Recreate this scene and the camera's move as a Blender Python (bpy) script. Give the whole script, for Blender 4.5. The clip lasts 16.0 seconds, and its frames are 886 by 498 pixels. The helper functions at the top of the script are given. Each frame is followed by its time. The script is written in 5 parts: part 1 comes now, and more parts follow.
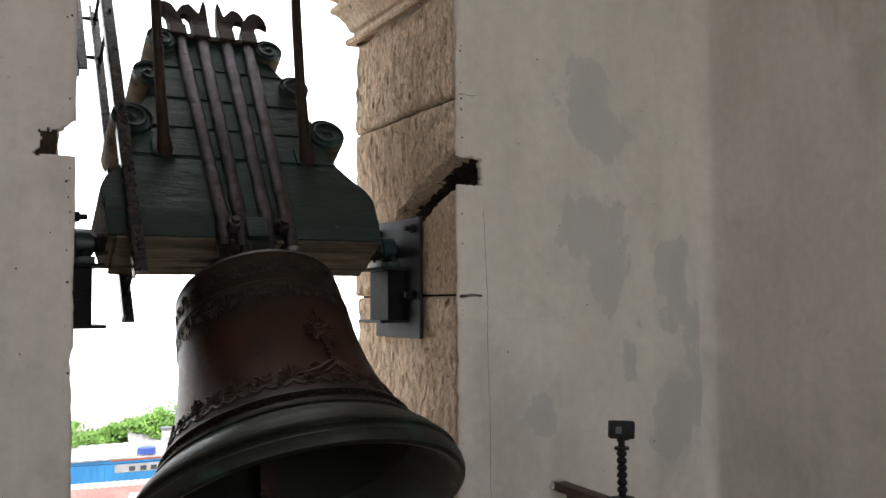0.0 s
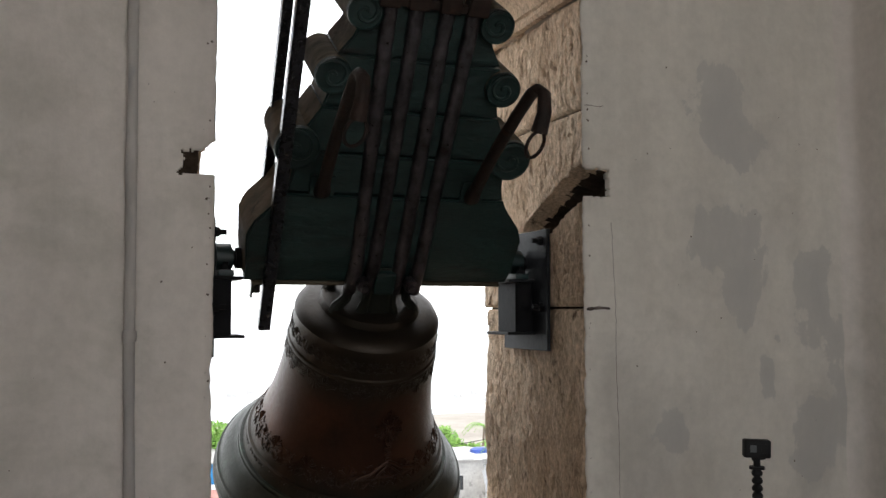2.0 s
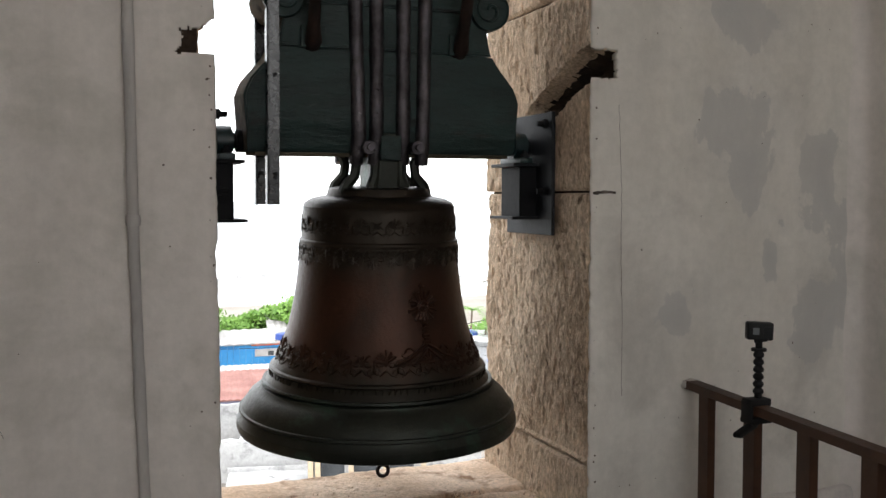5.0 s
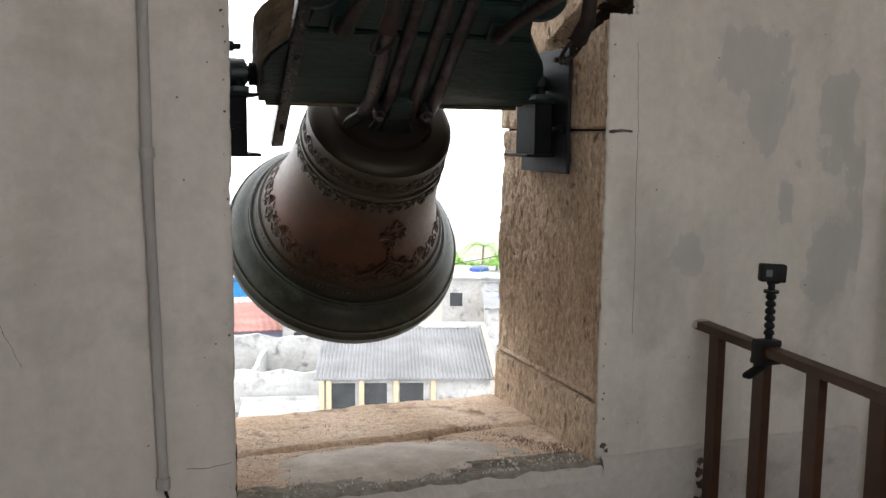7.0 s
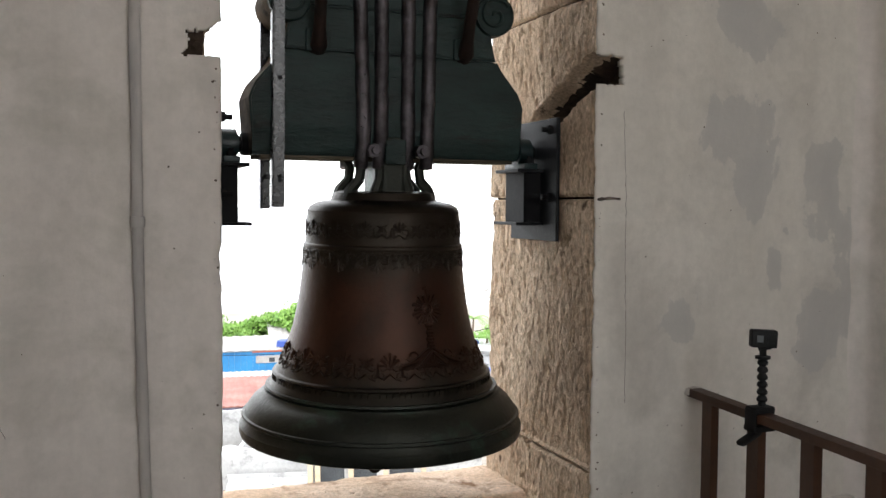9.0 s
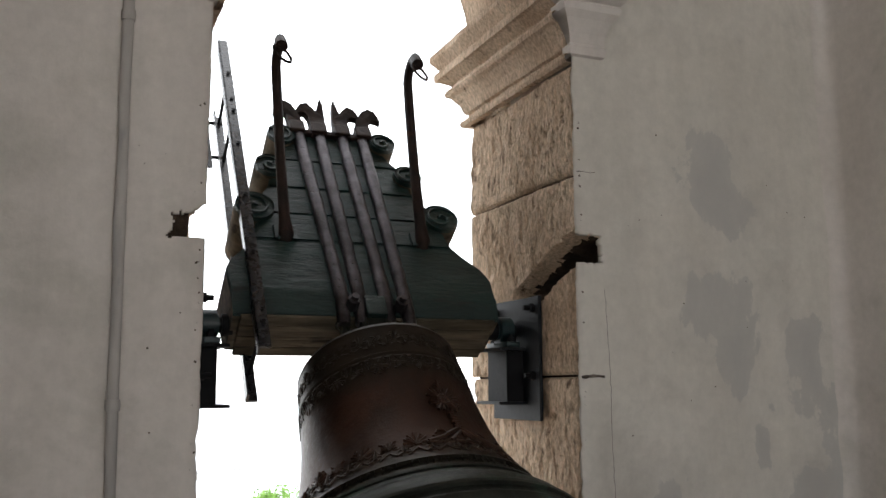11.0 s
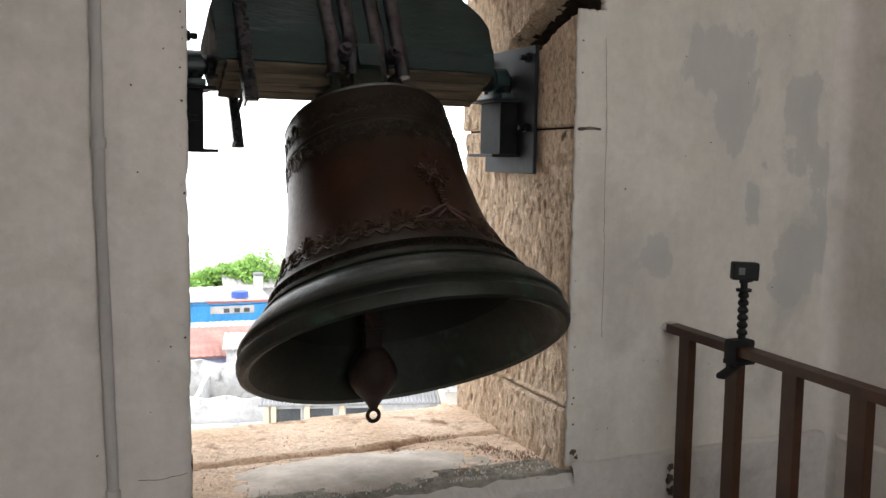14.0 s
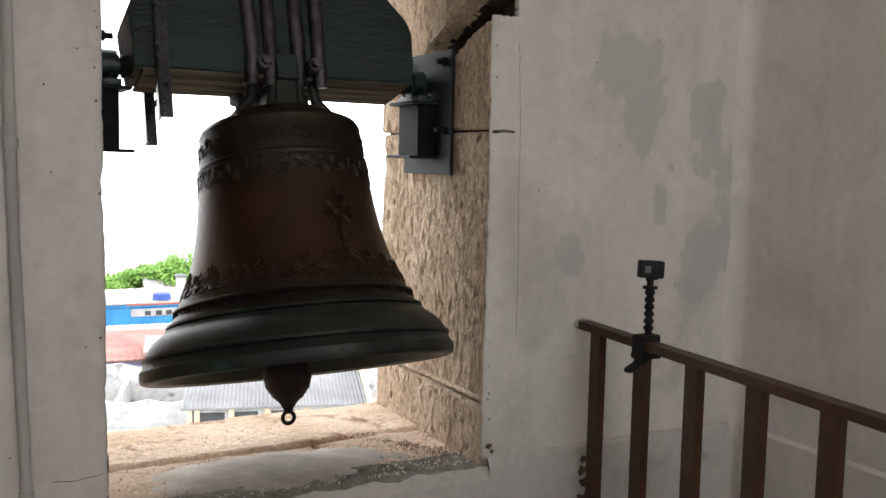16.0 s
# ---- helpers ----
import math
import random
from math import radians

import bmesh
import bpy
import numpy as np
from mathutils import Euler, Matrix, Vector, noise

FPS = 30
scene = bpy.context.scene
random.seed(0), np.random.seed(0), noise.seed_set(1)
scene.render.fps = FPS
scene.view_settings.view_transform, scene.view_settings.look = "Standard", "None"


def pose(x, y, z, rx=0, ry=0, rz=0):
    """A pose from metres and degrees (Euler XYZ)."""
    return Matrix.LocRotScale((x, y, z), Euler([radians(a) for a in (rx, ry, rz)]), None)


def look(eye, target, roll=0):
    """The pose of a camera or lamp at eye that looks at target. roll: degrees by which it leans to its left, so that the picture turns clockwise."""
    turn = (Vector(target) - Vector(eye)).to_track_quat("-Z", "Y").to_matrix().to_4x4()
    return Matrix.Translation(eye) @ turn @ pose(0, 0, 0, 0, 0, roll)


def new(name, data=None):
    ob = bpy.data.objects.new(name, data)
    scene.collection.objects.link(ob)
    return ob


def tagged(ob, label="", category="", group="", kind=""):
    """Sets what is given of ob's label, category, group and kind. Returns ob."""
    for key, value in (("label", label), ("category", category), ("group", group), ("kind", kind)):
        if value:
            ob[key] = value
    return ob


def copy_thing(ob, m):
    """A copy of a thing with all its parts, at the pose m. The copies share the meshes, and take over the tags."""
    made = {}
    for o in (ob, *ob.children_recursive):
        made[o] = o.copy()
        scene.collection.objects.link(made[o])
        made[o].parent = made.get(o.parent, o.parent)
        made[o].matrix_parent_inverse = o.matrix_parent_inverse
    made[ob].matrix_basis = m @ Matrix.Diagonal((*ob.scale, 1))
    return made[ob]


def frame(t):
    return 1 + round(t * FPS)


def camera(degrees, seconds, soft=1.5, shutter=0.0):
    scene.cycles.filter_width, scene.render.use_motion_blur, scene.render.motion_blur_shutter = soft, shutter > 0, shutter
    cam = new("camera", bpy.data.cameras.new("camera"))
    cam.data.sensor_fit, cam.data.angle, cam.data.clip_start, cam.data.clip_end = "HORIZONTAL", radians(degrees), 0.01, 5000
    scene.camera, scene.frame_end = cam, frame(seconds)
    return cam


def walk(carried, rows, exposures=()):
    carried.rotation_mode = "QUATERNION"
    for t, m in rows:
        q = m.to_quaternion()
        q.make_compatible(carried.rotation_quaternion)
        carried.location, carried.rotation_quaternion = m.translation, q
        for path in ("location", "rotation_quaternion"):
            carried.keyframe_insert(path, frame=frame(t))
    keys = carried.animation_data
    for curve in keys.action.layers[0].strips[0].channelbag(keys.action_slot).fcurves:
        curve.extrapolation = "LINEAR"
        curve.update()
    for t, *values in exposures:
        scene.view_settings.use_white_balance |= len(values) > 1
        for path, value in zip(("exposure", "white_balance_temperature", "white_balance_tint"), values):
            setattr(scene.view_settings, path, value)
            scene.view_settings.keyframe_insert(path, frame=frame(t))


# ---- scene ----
cam = camera(51.0, 16.0)
PATH = [
    (0, (-0.051, 0.311, 1.532), (0.913, 2.06, 1.646), -0.4),
    (0.5, (-0.05, 0.307, 1.532), (0.801, 2.112, 1.655), -0.6),
    (1, (-0.055, 0.304, 1.548), (0.727, 2.14, 1.67), -0.4),
    (1.5, (-0.036, 0.287, 1.542), (0.682, 2.149, 1.676), -0.1),
    (2, (-0.025, 0.287, 1.542), (0.669, 2.158, 1.676), -0.1),
    (2.5, (-0.038, 0.291, 1.544), (0.674, 2.155, 1.675), -0.2),
    (3, (-0.057, 0.305, 1.552), (0.688, 2.157, 1.675), -0.0),
    (3.5, (-0.054, 0.305, 1.546), (0.701, 2.155, 1.64), 0.1),
    (4, (-0.065, 0.315, 1.542), (0.684, 2.17, 1.563), 0.2),
    (4.5, (-0.062, 0.323, 1.534), (0.674, 2.182, 1.487), 0.1),
    (5, (-0.059, 0.331, 1.538), (0.659, 2.195, 1.426), -0.1),
    (5.2, (-0.059, 0.337, 1.546), (0.65, 2.202, 1.404), 0.0),
    (7.3, (-0.061, 0.336, 1.539), (0.629, 2.197, 1.288), 0.7),
    (7.5, (-0.06, 0.34, 1.533), (0.636, 2.202, 1.306), 0.5),
    (8, (-0.077, 0.378, 1.536), (0.657, 2.229, 1.344), 0.3),
    (8.5, (-0.073, 0.365, 1.529), (0.656, 2.221, 1.368), 0.4),
    (9, (-0.063, 0.335, 1.528), (0.651, 2.201, 1.434), 0.4),
    (9.5, (-0.068, 0.334, 1.533), (0.664, 2.195, 1.561), 0.2),
    (9.6, (-0.064, 0.333, 1.534), (0.668, 2.193, 1.593), 0.2),
    (9.8, (-0.07, 0.331, 1.535), (0.673, 2.184, 1.665), 0.2),
    (10, (-0.07, 0.329, 1.526), (0.676, 2.173, 1.741), -0.2),
    (10.2, (-0.073, 0.336, 1.516), (0.678, 2.166, 1.815), -0.3),
    (12.3, (-0.078, 0.374, 1.539), (0.712, 2.203, 1.72), -0.5),
    (12.5, (-0.08, 0.38, 1.532), (0.716, 2.212, 1.64), -0.5),
    (13, (-0.095, 0.405, 1.498), (0.712, 2.235, 1.469), -0.5),
    (13.5, (-0.091, 0.413, 1.474), (0.707, 2.244, 1.358), 0.2),
    (14, (-0.083, 0.43, 1.464), (0.717, 2.252, 1.268), 0.9),
    (14.5, (-0.071, 0.433, 1.445), (0.741, 2.246, 1.212), 1.0),
    (15, (-0.063, 0.426, 1.44), (0.78, 2.225, 1.206), 1.1),
    (15.5, (-0.079, 0.402, 1.459), (0.82, 2.176, 1.245), 1.3),
    (16, (-0.082, 0.372, 1.467), (0.86, 2.126, 1.275), 1.2),
]
walk(cam, [(t, look(eye, target, roll)) for t, eye, target, roll in PATH], exposures=[(0, -0.14), (0.5, -0.29), (1.0, -0.54), (1.5, -0.49), (2.0, -0.39), (3.0, -0.44), (4.0, -0.44), (5.0, -0.29), (7.5, -0.09), (8.5, -0.04), (9.5, -0.19), (10.0, -0.34), (12.5, -0.09), (14.0, 0.06), (14.5, -0.14), (15.5, -0.14), (16.0, 0.06)])

# ---- world, sun, exposure ----
world = bpy.data.worlds.new("world")
scene.world = world
world.use_nodes = True
wn = world.node_tree
sky = wn.nodes.new("ShaderNodeTexSky")
sky.sky_type, sky.sun_disc = "NISHITA", False
SUN_EL, SUN_AZ = 58.0, 215.0
sky.sun_elevation, sky.sun_rotation = radians(SUN_EL), radians(SUN_AZ)
sky.air_density, sky.dust_density = 1.0, 2.0
bg = wn.nodes["Background"]
wn.links.new(sky.outputs[0], bg.inputs[0])
bg.inputs[1].default_value = 0.10
haze = wn.nodes.new("ShaderNodeBackground")
haze.inputs[0].default_value, haze.inputs[1].default_value = (0.98, 0.99, 1.0, 1), 3.8
both = wn.nodes.new("ShaderNodeAddShader")
wn.links.new(bg.outputs[0], both.inputs[0])
wn.links.new(haze.outputs[0], both.inputs[1])
wn.links.new(both.outputs[0], wn.nodes["World Output"].inputs[0])
sun = new("sun", bpy.data.lights.new("sun", "SUN"))
sun.data.energy, sun.data.angle, sun.data.color = 1.0, radians(25), (1.0, 0.95, 0.87)
sun_dir = Vector((math.sin(radians(SUN_AZ)) * math.cos(radians(SUN_EL)), math.cos(radians(SUN_AZ)) * math.cos(radians(SUN_EL)), math.sin(radians(SUN_EL))))
sun.matrix_basis = look(sun_dir * 50, (0, 0, 0))


# ---- materials ----
def ramp(nt, fac, stops):
    r = nt.nodes.new("ShaderNodeValToRGB")
    el = r.color_ramp.elements
    while len(el) < len(stops):
        el.new(0.5)
    for e, (p, c) in zip(el, stops):
        e.position, e.color = p, (*c, 1)
    nt.links.new(fac, r.inputs[0])
    return r.outputs[0]


def tex(nt, kind, scale, detail=4.0, rough=0.55, stretch=(1, 1, 1), distort=0.0):
    co = nt.nodes.new("ShaderNodeTexCoord")
    mp = nt.nodes.new("ShaderNodeMapping")
    mp.inputs["Scale"].default_value = stretch
    nt.links.new(co.outputs["Object"], mp.inputs[0])
    n = nt.nodes.new("ShaderNodeTex" + kind)
    nt.links.new(mp.outputs[0], n.inputs["Vector"])
    n.inputs["Scale"].default_value = scale
    if kind == "Noise":
        n.inputs["Detail"].default_value, n.inputs["Roughness"].default_value = detail, rough
        n.inputs["Distortion"].default_value = distort
    return n.outputs[0]


def mix(nt, fac, a, b, how="MIX"):
    m = nt.nodes.new("ShaderNodeMix")
    m.data_type, m.blend_type = "RGBA", how
    for key, v in ((0, fac), (6, a), (7, b)):
        if isinstance(v, bpy.types.NodeSocket):
            nt.links.new(v, m.inputs[key])
        elif key == 0:
            m.inputs[key].default_value = v
        else:
            m.inputs[key].default_value = (*v, 1)
    return m.outputs[2]


def material(name, a, b, scale=6.0, rough=0.8, metal=0.0, bump=0.3, bump_scale=60.0, bump_dist=0.004, spots=None, spot_scale=3.0,
             spot_at=(0.55, 0.62), fine=0.15, stretch=(1, 1, 1), rough_to=None, vary=0.0, spec=0.5, streak=0.0):
    """Two colours over a coarse noise, a fine grain, optional stains with a shape, relief in two scales."""
    m = bpy.data.materials.new(name)
    m.use_nodes = True
    nt = m.node_tree
    bs = nt.nodes["Principled BSDF"]
    coarse = tex(nt, "Noise", scale, 5, 0.6, stretch)
    col = ramp(nt, coarse, [(0.35, a), (0.65, b)])
    if spots:
        st = tex(nt, "Noise", spot_scale, 6, 0.6, stretch, 0.4)
        col = mix(nt, ramp(nt, st, [(spot_at[0], (0, 0, 0)), (spot_at[1], (1, 1, 1))]), col, spots)
    grain = tex(nt, "Noise", bump_scale, 6, 0.7, stretch)
    col = mix(nt, 1.0, col, ramp(nt, grain, [(0.3, (1 - fine,) * 3), (0.7, (1 + fine,) * 3)]), "MULTIPLY")
    if streak:
        run = tex(nt, "Noise", 7.0, 6, 0.65, (1, 1, 0.12))
        col = mix(nt, 1.0, col, ramp(nt, run, [(0.3, (1 - streak,) * 3), (0.7, (1 + streak,) * 3)]), "MULTIPLY")
    if vary:
        info = nt.nodes.new("ShaderNodeObjectInfo")
        col = mix(nt, 1.0, col, ramp(nt, info.outputs["Random"], [(0.0, (1 - vary,) * 3), (1.0, (1 + vary,) * 3)]), "MULTIPLY")
    nt.links.new(col, bs.inputs["Base Color"])
    bs.inputs["Metallic"].default_value = metal
    bs.inputs["Specular IOR Level"].default_value = spec
    if rough_to is None:
        rough_to = min(1.0, rough + 0.12)
    rr = nt.nodes.new("ShaderNodeMapRange")
    nt.links.new(grain, rr.inputs[0])
    rr.inputs[1].default_value, rr.inputs[2].default_value = 0.3, 0.7
    rr.inputs[3].default_value, rr.inputs[4].default_value = rough, rough_to
    nt.links.new(rr.outputs[0], bs.inputs["Roughness"])
    if bump:
        add = nt.nodes.new("ShaderNodeMath")
        add.operation = "ADD"
        nt.links.new(grain, add.inputs[0])
        nt.links.new(coarse, add.inputs[1])
        bp = nt.nodes.new("ShaderNodeBump")
        bp.inputs["Strength"].default_value, bp.inputs["Distance"].default_value = bump, bump_dist
        nt.links.new(add.outputs[0], bp.inputs["Height"])
        nt.links.new(bp.outputs[0], bs.inputs["Normal"])
    return m


PLASTER = material("old_plaster", (0.610, 0.564, 0.523), (0.690, 0.642, 0.603), 1.3, 0.85, bump=0.35, bump_scale=30, spots=(0.54, 0.51, 0.465), spot_scale=2.3, spot_at=(0.52, 0.66), fine=0.07, streak=0.06)
STAINED = material("stained_plaster", (0.61, 0.575, 0.52), (0.69, 0.655, 0.60), 1.3, 0.85, bump=0.35, bump_scale=30, spots=(0.54, 0.51, 0.465), spot_scale=2.3, spot_at=(0.52, 0.66), fine=0.07, streak=0.06)


def add_damp(m, places, colour):
    """Grey damp blotches with ragged crisp borders; places are (x, z, half width, half height) on the wall."""
    nt = m.node_tree
    bs = nt.nodes["Principled BSDF"]
    old = bs.inputs["Base Color"].links[0].from_socket
    co = nt.nodes.new("ShaderNodeTexCoord")
    warp = tex(nt, "Noise", 4.2, 7, 0.6, (1.25, 1, 0.8), 0.3)
    total = None
    for x, z, w, h in places:
        mp = nt.nodes.new("ShaderNodeMapping")
        mp.inputs["Location"].default_value = (-x / w, 0, -z / h)
        mp.inputs["Scale"].default_value = (1 / w, 0, 1 / h)
        nt.links.new(co.outputs["Object"], mp.inputs[0])
        le = nt.nodes.new("ShaderNodeVectorMath")
        le.operation = "LENGTH"
        nt.links.new(mp.outputs[0], le.inputs[0])
        if total is None:
            total = le.outputs[1]
        else:
            mn = nt.nodes.new("ShaderNodeMath")
            mn.operation = "MINIMUM"
            nt.links.new(total, mn.inputs[0])
            nt.links.new(le.outputs[1], mn.inputs[1])
            total = mn.outputs[0]
    ad = nt.nodes.new("ShaderNodeMath")
    ad.operation = "MULTIPLY_ADD"
    nt.links.new(warp, ad.inputs[0])
    ad.inputs[1].default_value = 6.0
    nt.links.new(total, ad.inputs[2])
    half = nt.nodes.new("ShaderNodeMath")
    half.operation = "MULTIPLY"
    nt.links.new(ad.outputs[0], half.inputs[0])
    half.inputs[1].default_value = 0.16
    fac = ramp(nt, half.outputs[0], [(0.46, (0.85, 0.85, 0.85)), (0.632, (0.62, 0.62, 0.62)), (0.655, (0.14, 0.14, 0.14)), (0.84, (0, 0, 0))])
    nt.links.new(mix(nt, fac, old, colour), bs.inputs["Base Color"])


DAMP = ((1.80, 1.80, 0.10, 0.10), (1.85, 1.63, 0.06, 0.09), (2.13, 1.57, 0.07, 0.11), (2.21, 1.45, 0.05, 0.20), (1.915, 1.355, 0.035, 0.075), (1.955, 1.46, 0.03, 0.035), (2.13, 1.17, 0.11, 0.11), (2.20, 1.30, 0.07, 0.16), (2.06, 1.07, 0.06, 0.05), (1.80, 2.16, 0.13, 0.14), (1.60, 1.20, 0.07, 0.10))
add_damp(STAINED, DAMP, (0.445, 0.435, 0.42))


def band_patina(m, stops, colour):
    """Dark green-brown patina on the cast bands, kept off the rubbed waist; stops are heights below the axle."""
    nt = m.node_tree
    bs = nt.nodes["Principled BSDF"]
    old = bs.inputs["Base Color"].links[0].from_socket
    co = nt.nodes.new("ShaderNodeTexCoord")
    sep = nt.nodes.new("ShaderNodeSeparateXYZ")
    nt.links.new(co.outputs["Object"], sep.inputs[0])
    wob = nt.nodes.new("ShaderNodeMath")
    wob.operation = "MULTIPLY_ADD"
    nt.links.new(tex(nt, "Noise", 9.0, 5, 0.65), wob.inputs[0])
    wob.inputs[1].default_value = 0.16
    nt.links.new(sep.outputs[2], wob.inputs[2])
    rng = nt.nodes.new("ShaderNodeMapRange")
    nt.links.new(wob.outputs[0], rng.inputs[0])
    rng.inputs[1].default_value, rng.inputs[2].default_value = -0.92, 0.08
    fac = ramp(nt, rng.outputs[0], [((z + 0.92), (v, v, v)) for z, v in stops])
    nt.links.new(mix(nt, fac, old, colour), bs.inputs["Base Color"])


DADO = material("damp_plaster", (0.500, 0.470, 0.442), (0.600, 0.564, 0.533), 2.5, 0.85, bump=0.35, bump_scale=40, spots=(0.34, 0.32, 0.29), spot_scale=3.0, spot_at=(0.60, 0.70), fine=0.08)
BROKEN = material("broken_plaster", (0.055, 0.038, 0.026), (0.13, 0.095, 0.07), 25, 0.95, bump=0.8, bump_scale=120, fine=0.25)
STONE = material("sandstone", (0.50, 0.37, 0.26), (0.66, 0.52, 0.385), 4, 0.92, bump=1.0, bump_scale=95, bump_dist=0.013, spots=(0.17, 0.115, 0.08), spot_scale=26, spot_at=(0.60, 0.70), fine=0.42, vary=0.06, stretch=(1, 1, 0.45), spec=0.2)
SILLSTONE = material("sill_sandstone", (0.54, 0.39, 0.27), (0.70, 0.55, 0.42), 4, 0.92, bump=0.9, bump_scale=70, bump_dist=0.008, spots=(0.24, 0.135, 0.075), spot_scale=8, spot_at=(0.55, 0.70), fine=0.28, vary=0.06)
# shade of the jamb's hollows put into the colour; also the dark joints
HOLLOW = material("shaded_hollow_dark_joint", (0.022, 0.015, 0.011), (0.07, 0.048, 0.034), 12, 0.95, bump=0.9, bump_scale=90, bump_dist=0.008, fine=0.25, spec=0.2)
CORE = material("wall_core", (0.3, 0.25, 0.2), (0.36, 0.3, 0.24), 4, 0.9, fine=0.1)
GREENWOOD = material("green_painted_wood", (0.0052, 0.0160, 0.0148), (0.010, 0.028, 0.026), 9, 0.30, spec=0.36, bump=1.0, bump_scale=48, bump_dist=0.006, spots=(0.010, 0.010, 0.008), spot_scale=14, spot_at=(0.60, 0.69), fine=0.3, stretch=(0.3, 1, 1), rough_to=0.55)
RAWWOOD = material("bare_weathered_wood", (0.045, 0.038, 0.026), (0.135, 0.110, 0.080), 14, 0.85, spec=0.2, bump=0.9, bump_scale=60, spots=(0.02, 0.015, 0.010), spot_scale=16, spot_at=(0.58, 0.68), fine=0.3, stretch=(0.15, 1, 1))
BRONZE = material("aged_bronze", (0.036, 0.0145, 0.0085), (0.062, 0.0245, 0.013), 5, 0.34, metal=0.7, bump=0.3, bump_scale=70, spots=(0.022, 0.013, 0.009), spot_scale=4.5, spot_at=(0.48, 0.66), fine=0.2, rough_to=0.52)
PATINA = material("green_bronze", (0.015, 0.017, 0.013), (0.029, 0.032, 0.025), 7, 0.34, metal=0.6, bump=0.35, bump_scale=80, spots=(0.034, 0.058, 0.044), spot_scale=9, spot_at=(0.58, 0.70), fine=0.25, rough_to=0.58)
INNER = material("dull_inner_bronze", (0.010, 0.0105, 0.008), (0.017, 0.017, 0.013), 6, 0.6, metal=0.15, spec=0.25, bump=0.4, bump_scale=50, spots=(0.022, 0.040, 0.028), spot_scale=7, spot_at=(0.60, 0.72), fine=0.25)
band_patina(BRONZE, ((-0.60, 1.0), (-0.50, 0.15), (-0.32, 0.10), (-0.24, 0.85)), (0.021, 0.018, 0.0125))
IRON = material("wrought_iron", (0.040, 0.036, 0.039), (0.12, 0.110, 0.120), 14, 0.22, metal=0.92, bump=0.8, bump_scale=45, bump_dist=0.005, spots=(0.030, 0.018, 0.013), spot_scale=8, spot_at=(0.60, 0.72), fine=0.3, rough_to=0.6)
RUSTY = material("rusty_iron", (0.013, 0.009, 0.008), (0.030, 0.017, 0.013), 12, 0.55, metal=0.3, spec=0.3, bump=0.7, bump_scale=60, spots=(0.075, 0.030, 0.014), spot_scale=9, spot_at=(0.60, 0.72), fine=0.3)
STEEL = material("black_painted_steel", (0.006, 0.006, 0.007), (0.010, 0.010, 0.011), 12, 0.6, metal=0.0, spec=0.15, bump=0.2, bump_scale=60, fine=0.15)
LEVER = material("glossy_black_steel", (0.009, 0.009, 0.011), (0.016, 0.016, 0.019), 12, 0.22, metal=0.0, spec=0.6, bump=0.15, bump_scale=50, fine=0.15)
PLATE = material("grey_painted_steel", (0.007, 0.008, 0.010), (0.015, 0.016, 0.019), 9, 0.5, metal=0.0, spec=0.2, bump=0.3, bump_scale=60, fine=0.25)
TEAL = material("teal_painted_cast_iron", (0.003, 0.014, 0.015), (0.006, 0.022, 0.024), 20, 0.4, bump=0.2, fine=0.15)
BROWN = material("brown_painted_rail", (0.046, 0.020, 0.010), (0.072, 0.032, 0.016), 8, 0.42, spec=0.3, bump=0.2, bump_scale=50, fine=0.12, spots=(0.05, 0.03, 0.02), spot_scale=10, spot_at=(0.62, 0.7))
RUBBER = material("black_plastic", (0.005, 0.005, 0.0055), (0.009, 0.009, 0.0095), 30, 0.5, spec=0.25, bump=0.1, fine=0.1)
LCD = material("grey_status_display", (0.10, 0.115, 0.12), (0.13, 0.14, 0.145), 8, 0.25, bump=0, fine=0.02)
CONDUIT = material("painted_conduit", (0.36, 0.345, 0.33), (0.58, 0.55, 0.51), 4, 0.7, bump=0.3, bump_scale=30, spots=(0.30, 0.30, 0.31), spot_scale=7, spot_at=(0.52, 0.62), fine=0.1, stretch=(1, 1, 0.25))


# ---- mesh helpers ----
def mesh(name, verts, faces, mats, smooth=False, slots=None):
    me = bpy.data.meshes.new(name)
    me.from_pydata([tuple(v) for v in verts], [], faces)
    for m in mats if isinstance(mats, (list, tuple)) else [mats]:
        me.materials.append(m)
    if smooth:
        me.polygons.foreach_set("use_smooth", [True] * len(me.polygons))
    if slots:
        me.polygons.foreach_set("material_index", slots)
    me.update()
    return me


def empty(name, m=None):
    ob = new(name)
    ob.empty_display_size = 0.1
    if m is not None:
        ob.matrix_basis = m
    return ob


def child(ob, parent, label=""):
    ob.parent = parent
    if label:
        ob["label"] = label
    return ob


def part(name, bm, mat_, parent=None, label="", smooth=False):
    me = bpy.data.meshes.new(name)
    bmesh.ops.recalc_face_normals(bm, faces=bm.faces)
    bm.to_mesh(me)
    bm.free()
    for m in mat_ if isinstance(mat_, (list, tuple)) else [mat_]:
        me.materials.append(m)
    if smooth:
        me.polygons.foreach_set("use_smooth", [True] * len(me.polygons))
        me.set_sharp_from_angle(angle=radians(38))
    ob = new(name, me)
    if parent:
        ob.parent = parent
    if label:
        ob["label"] = label
    return ob


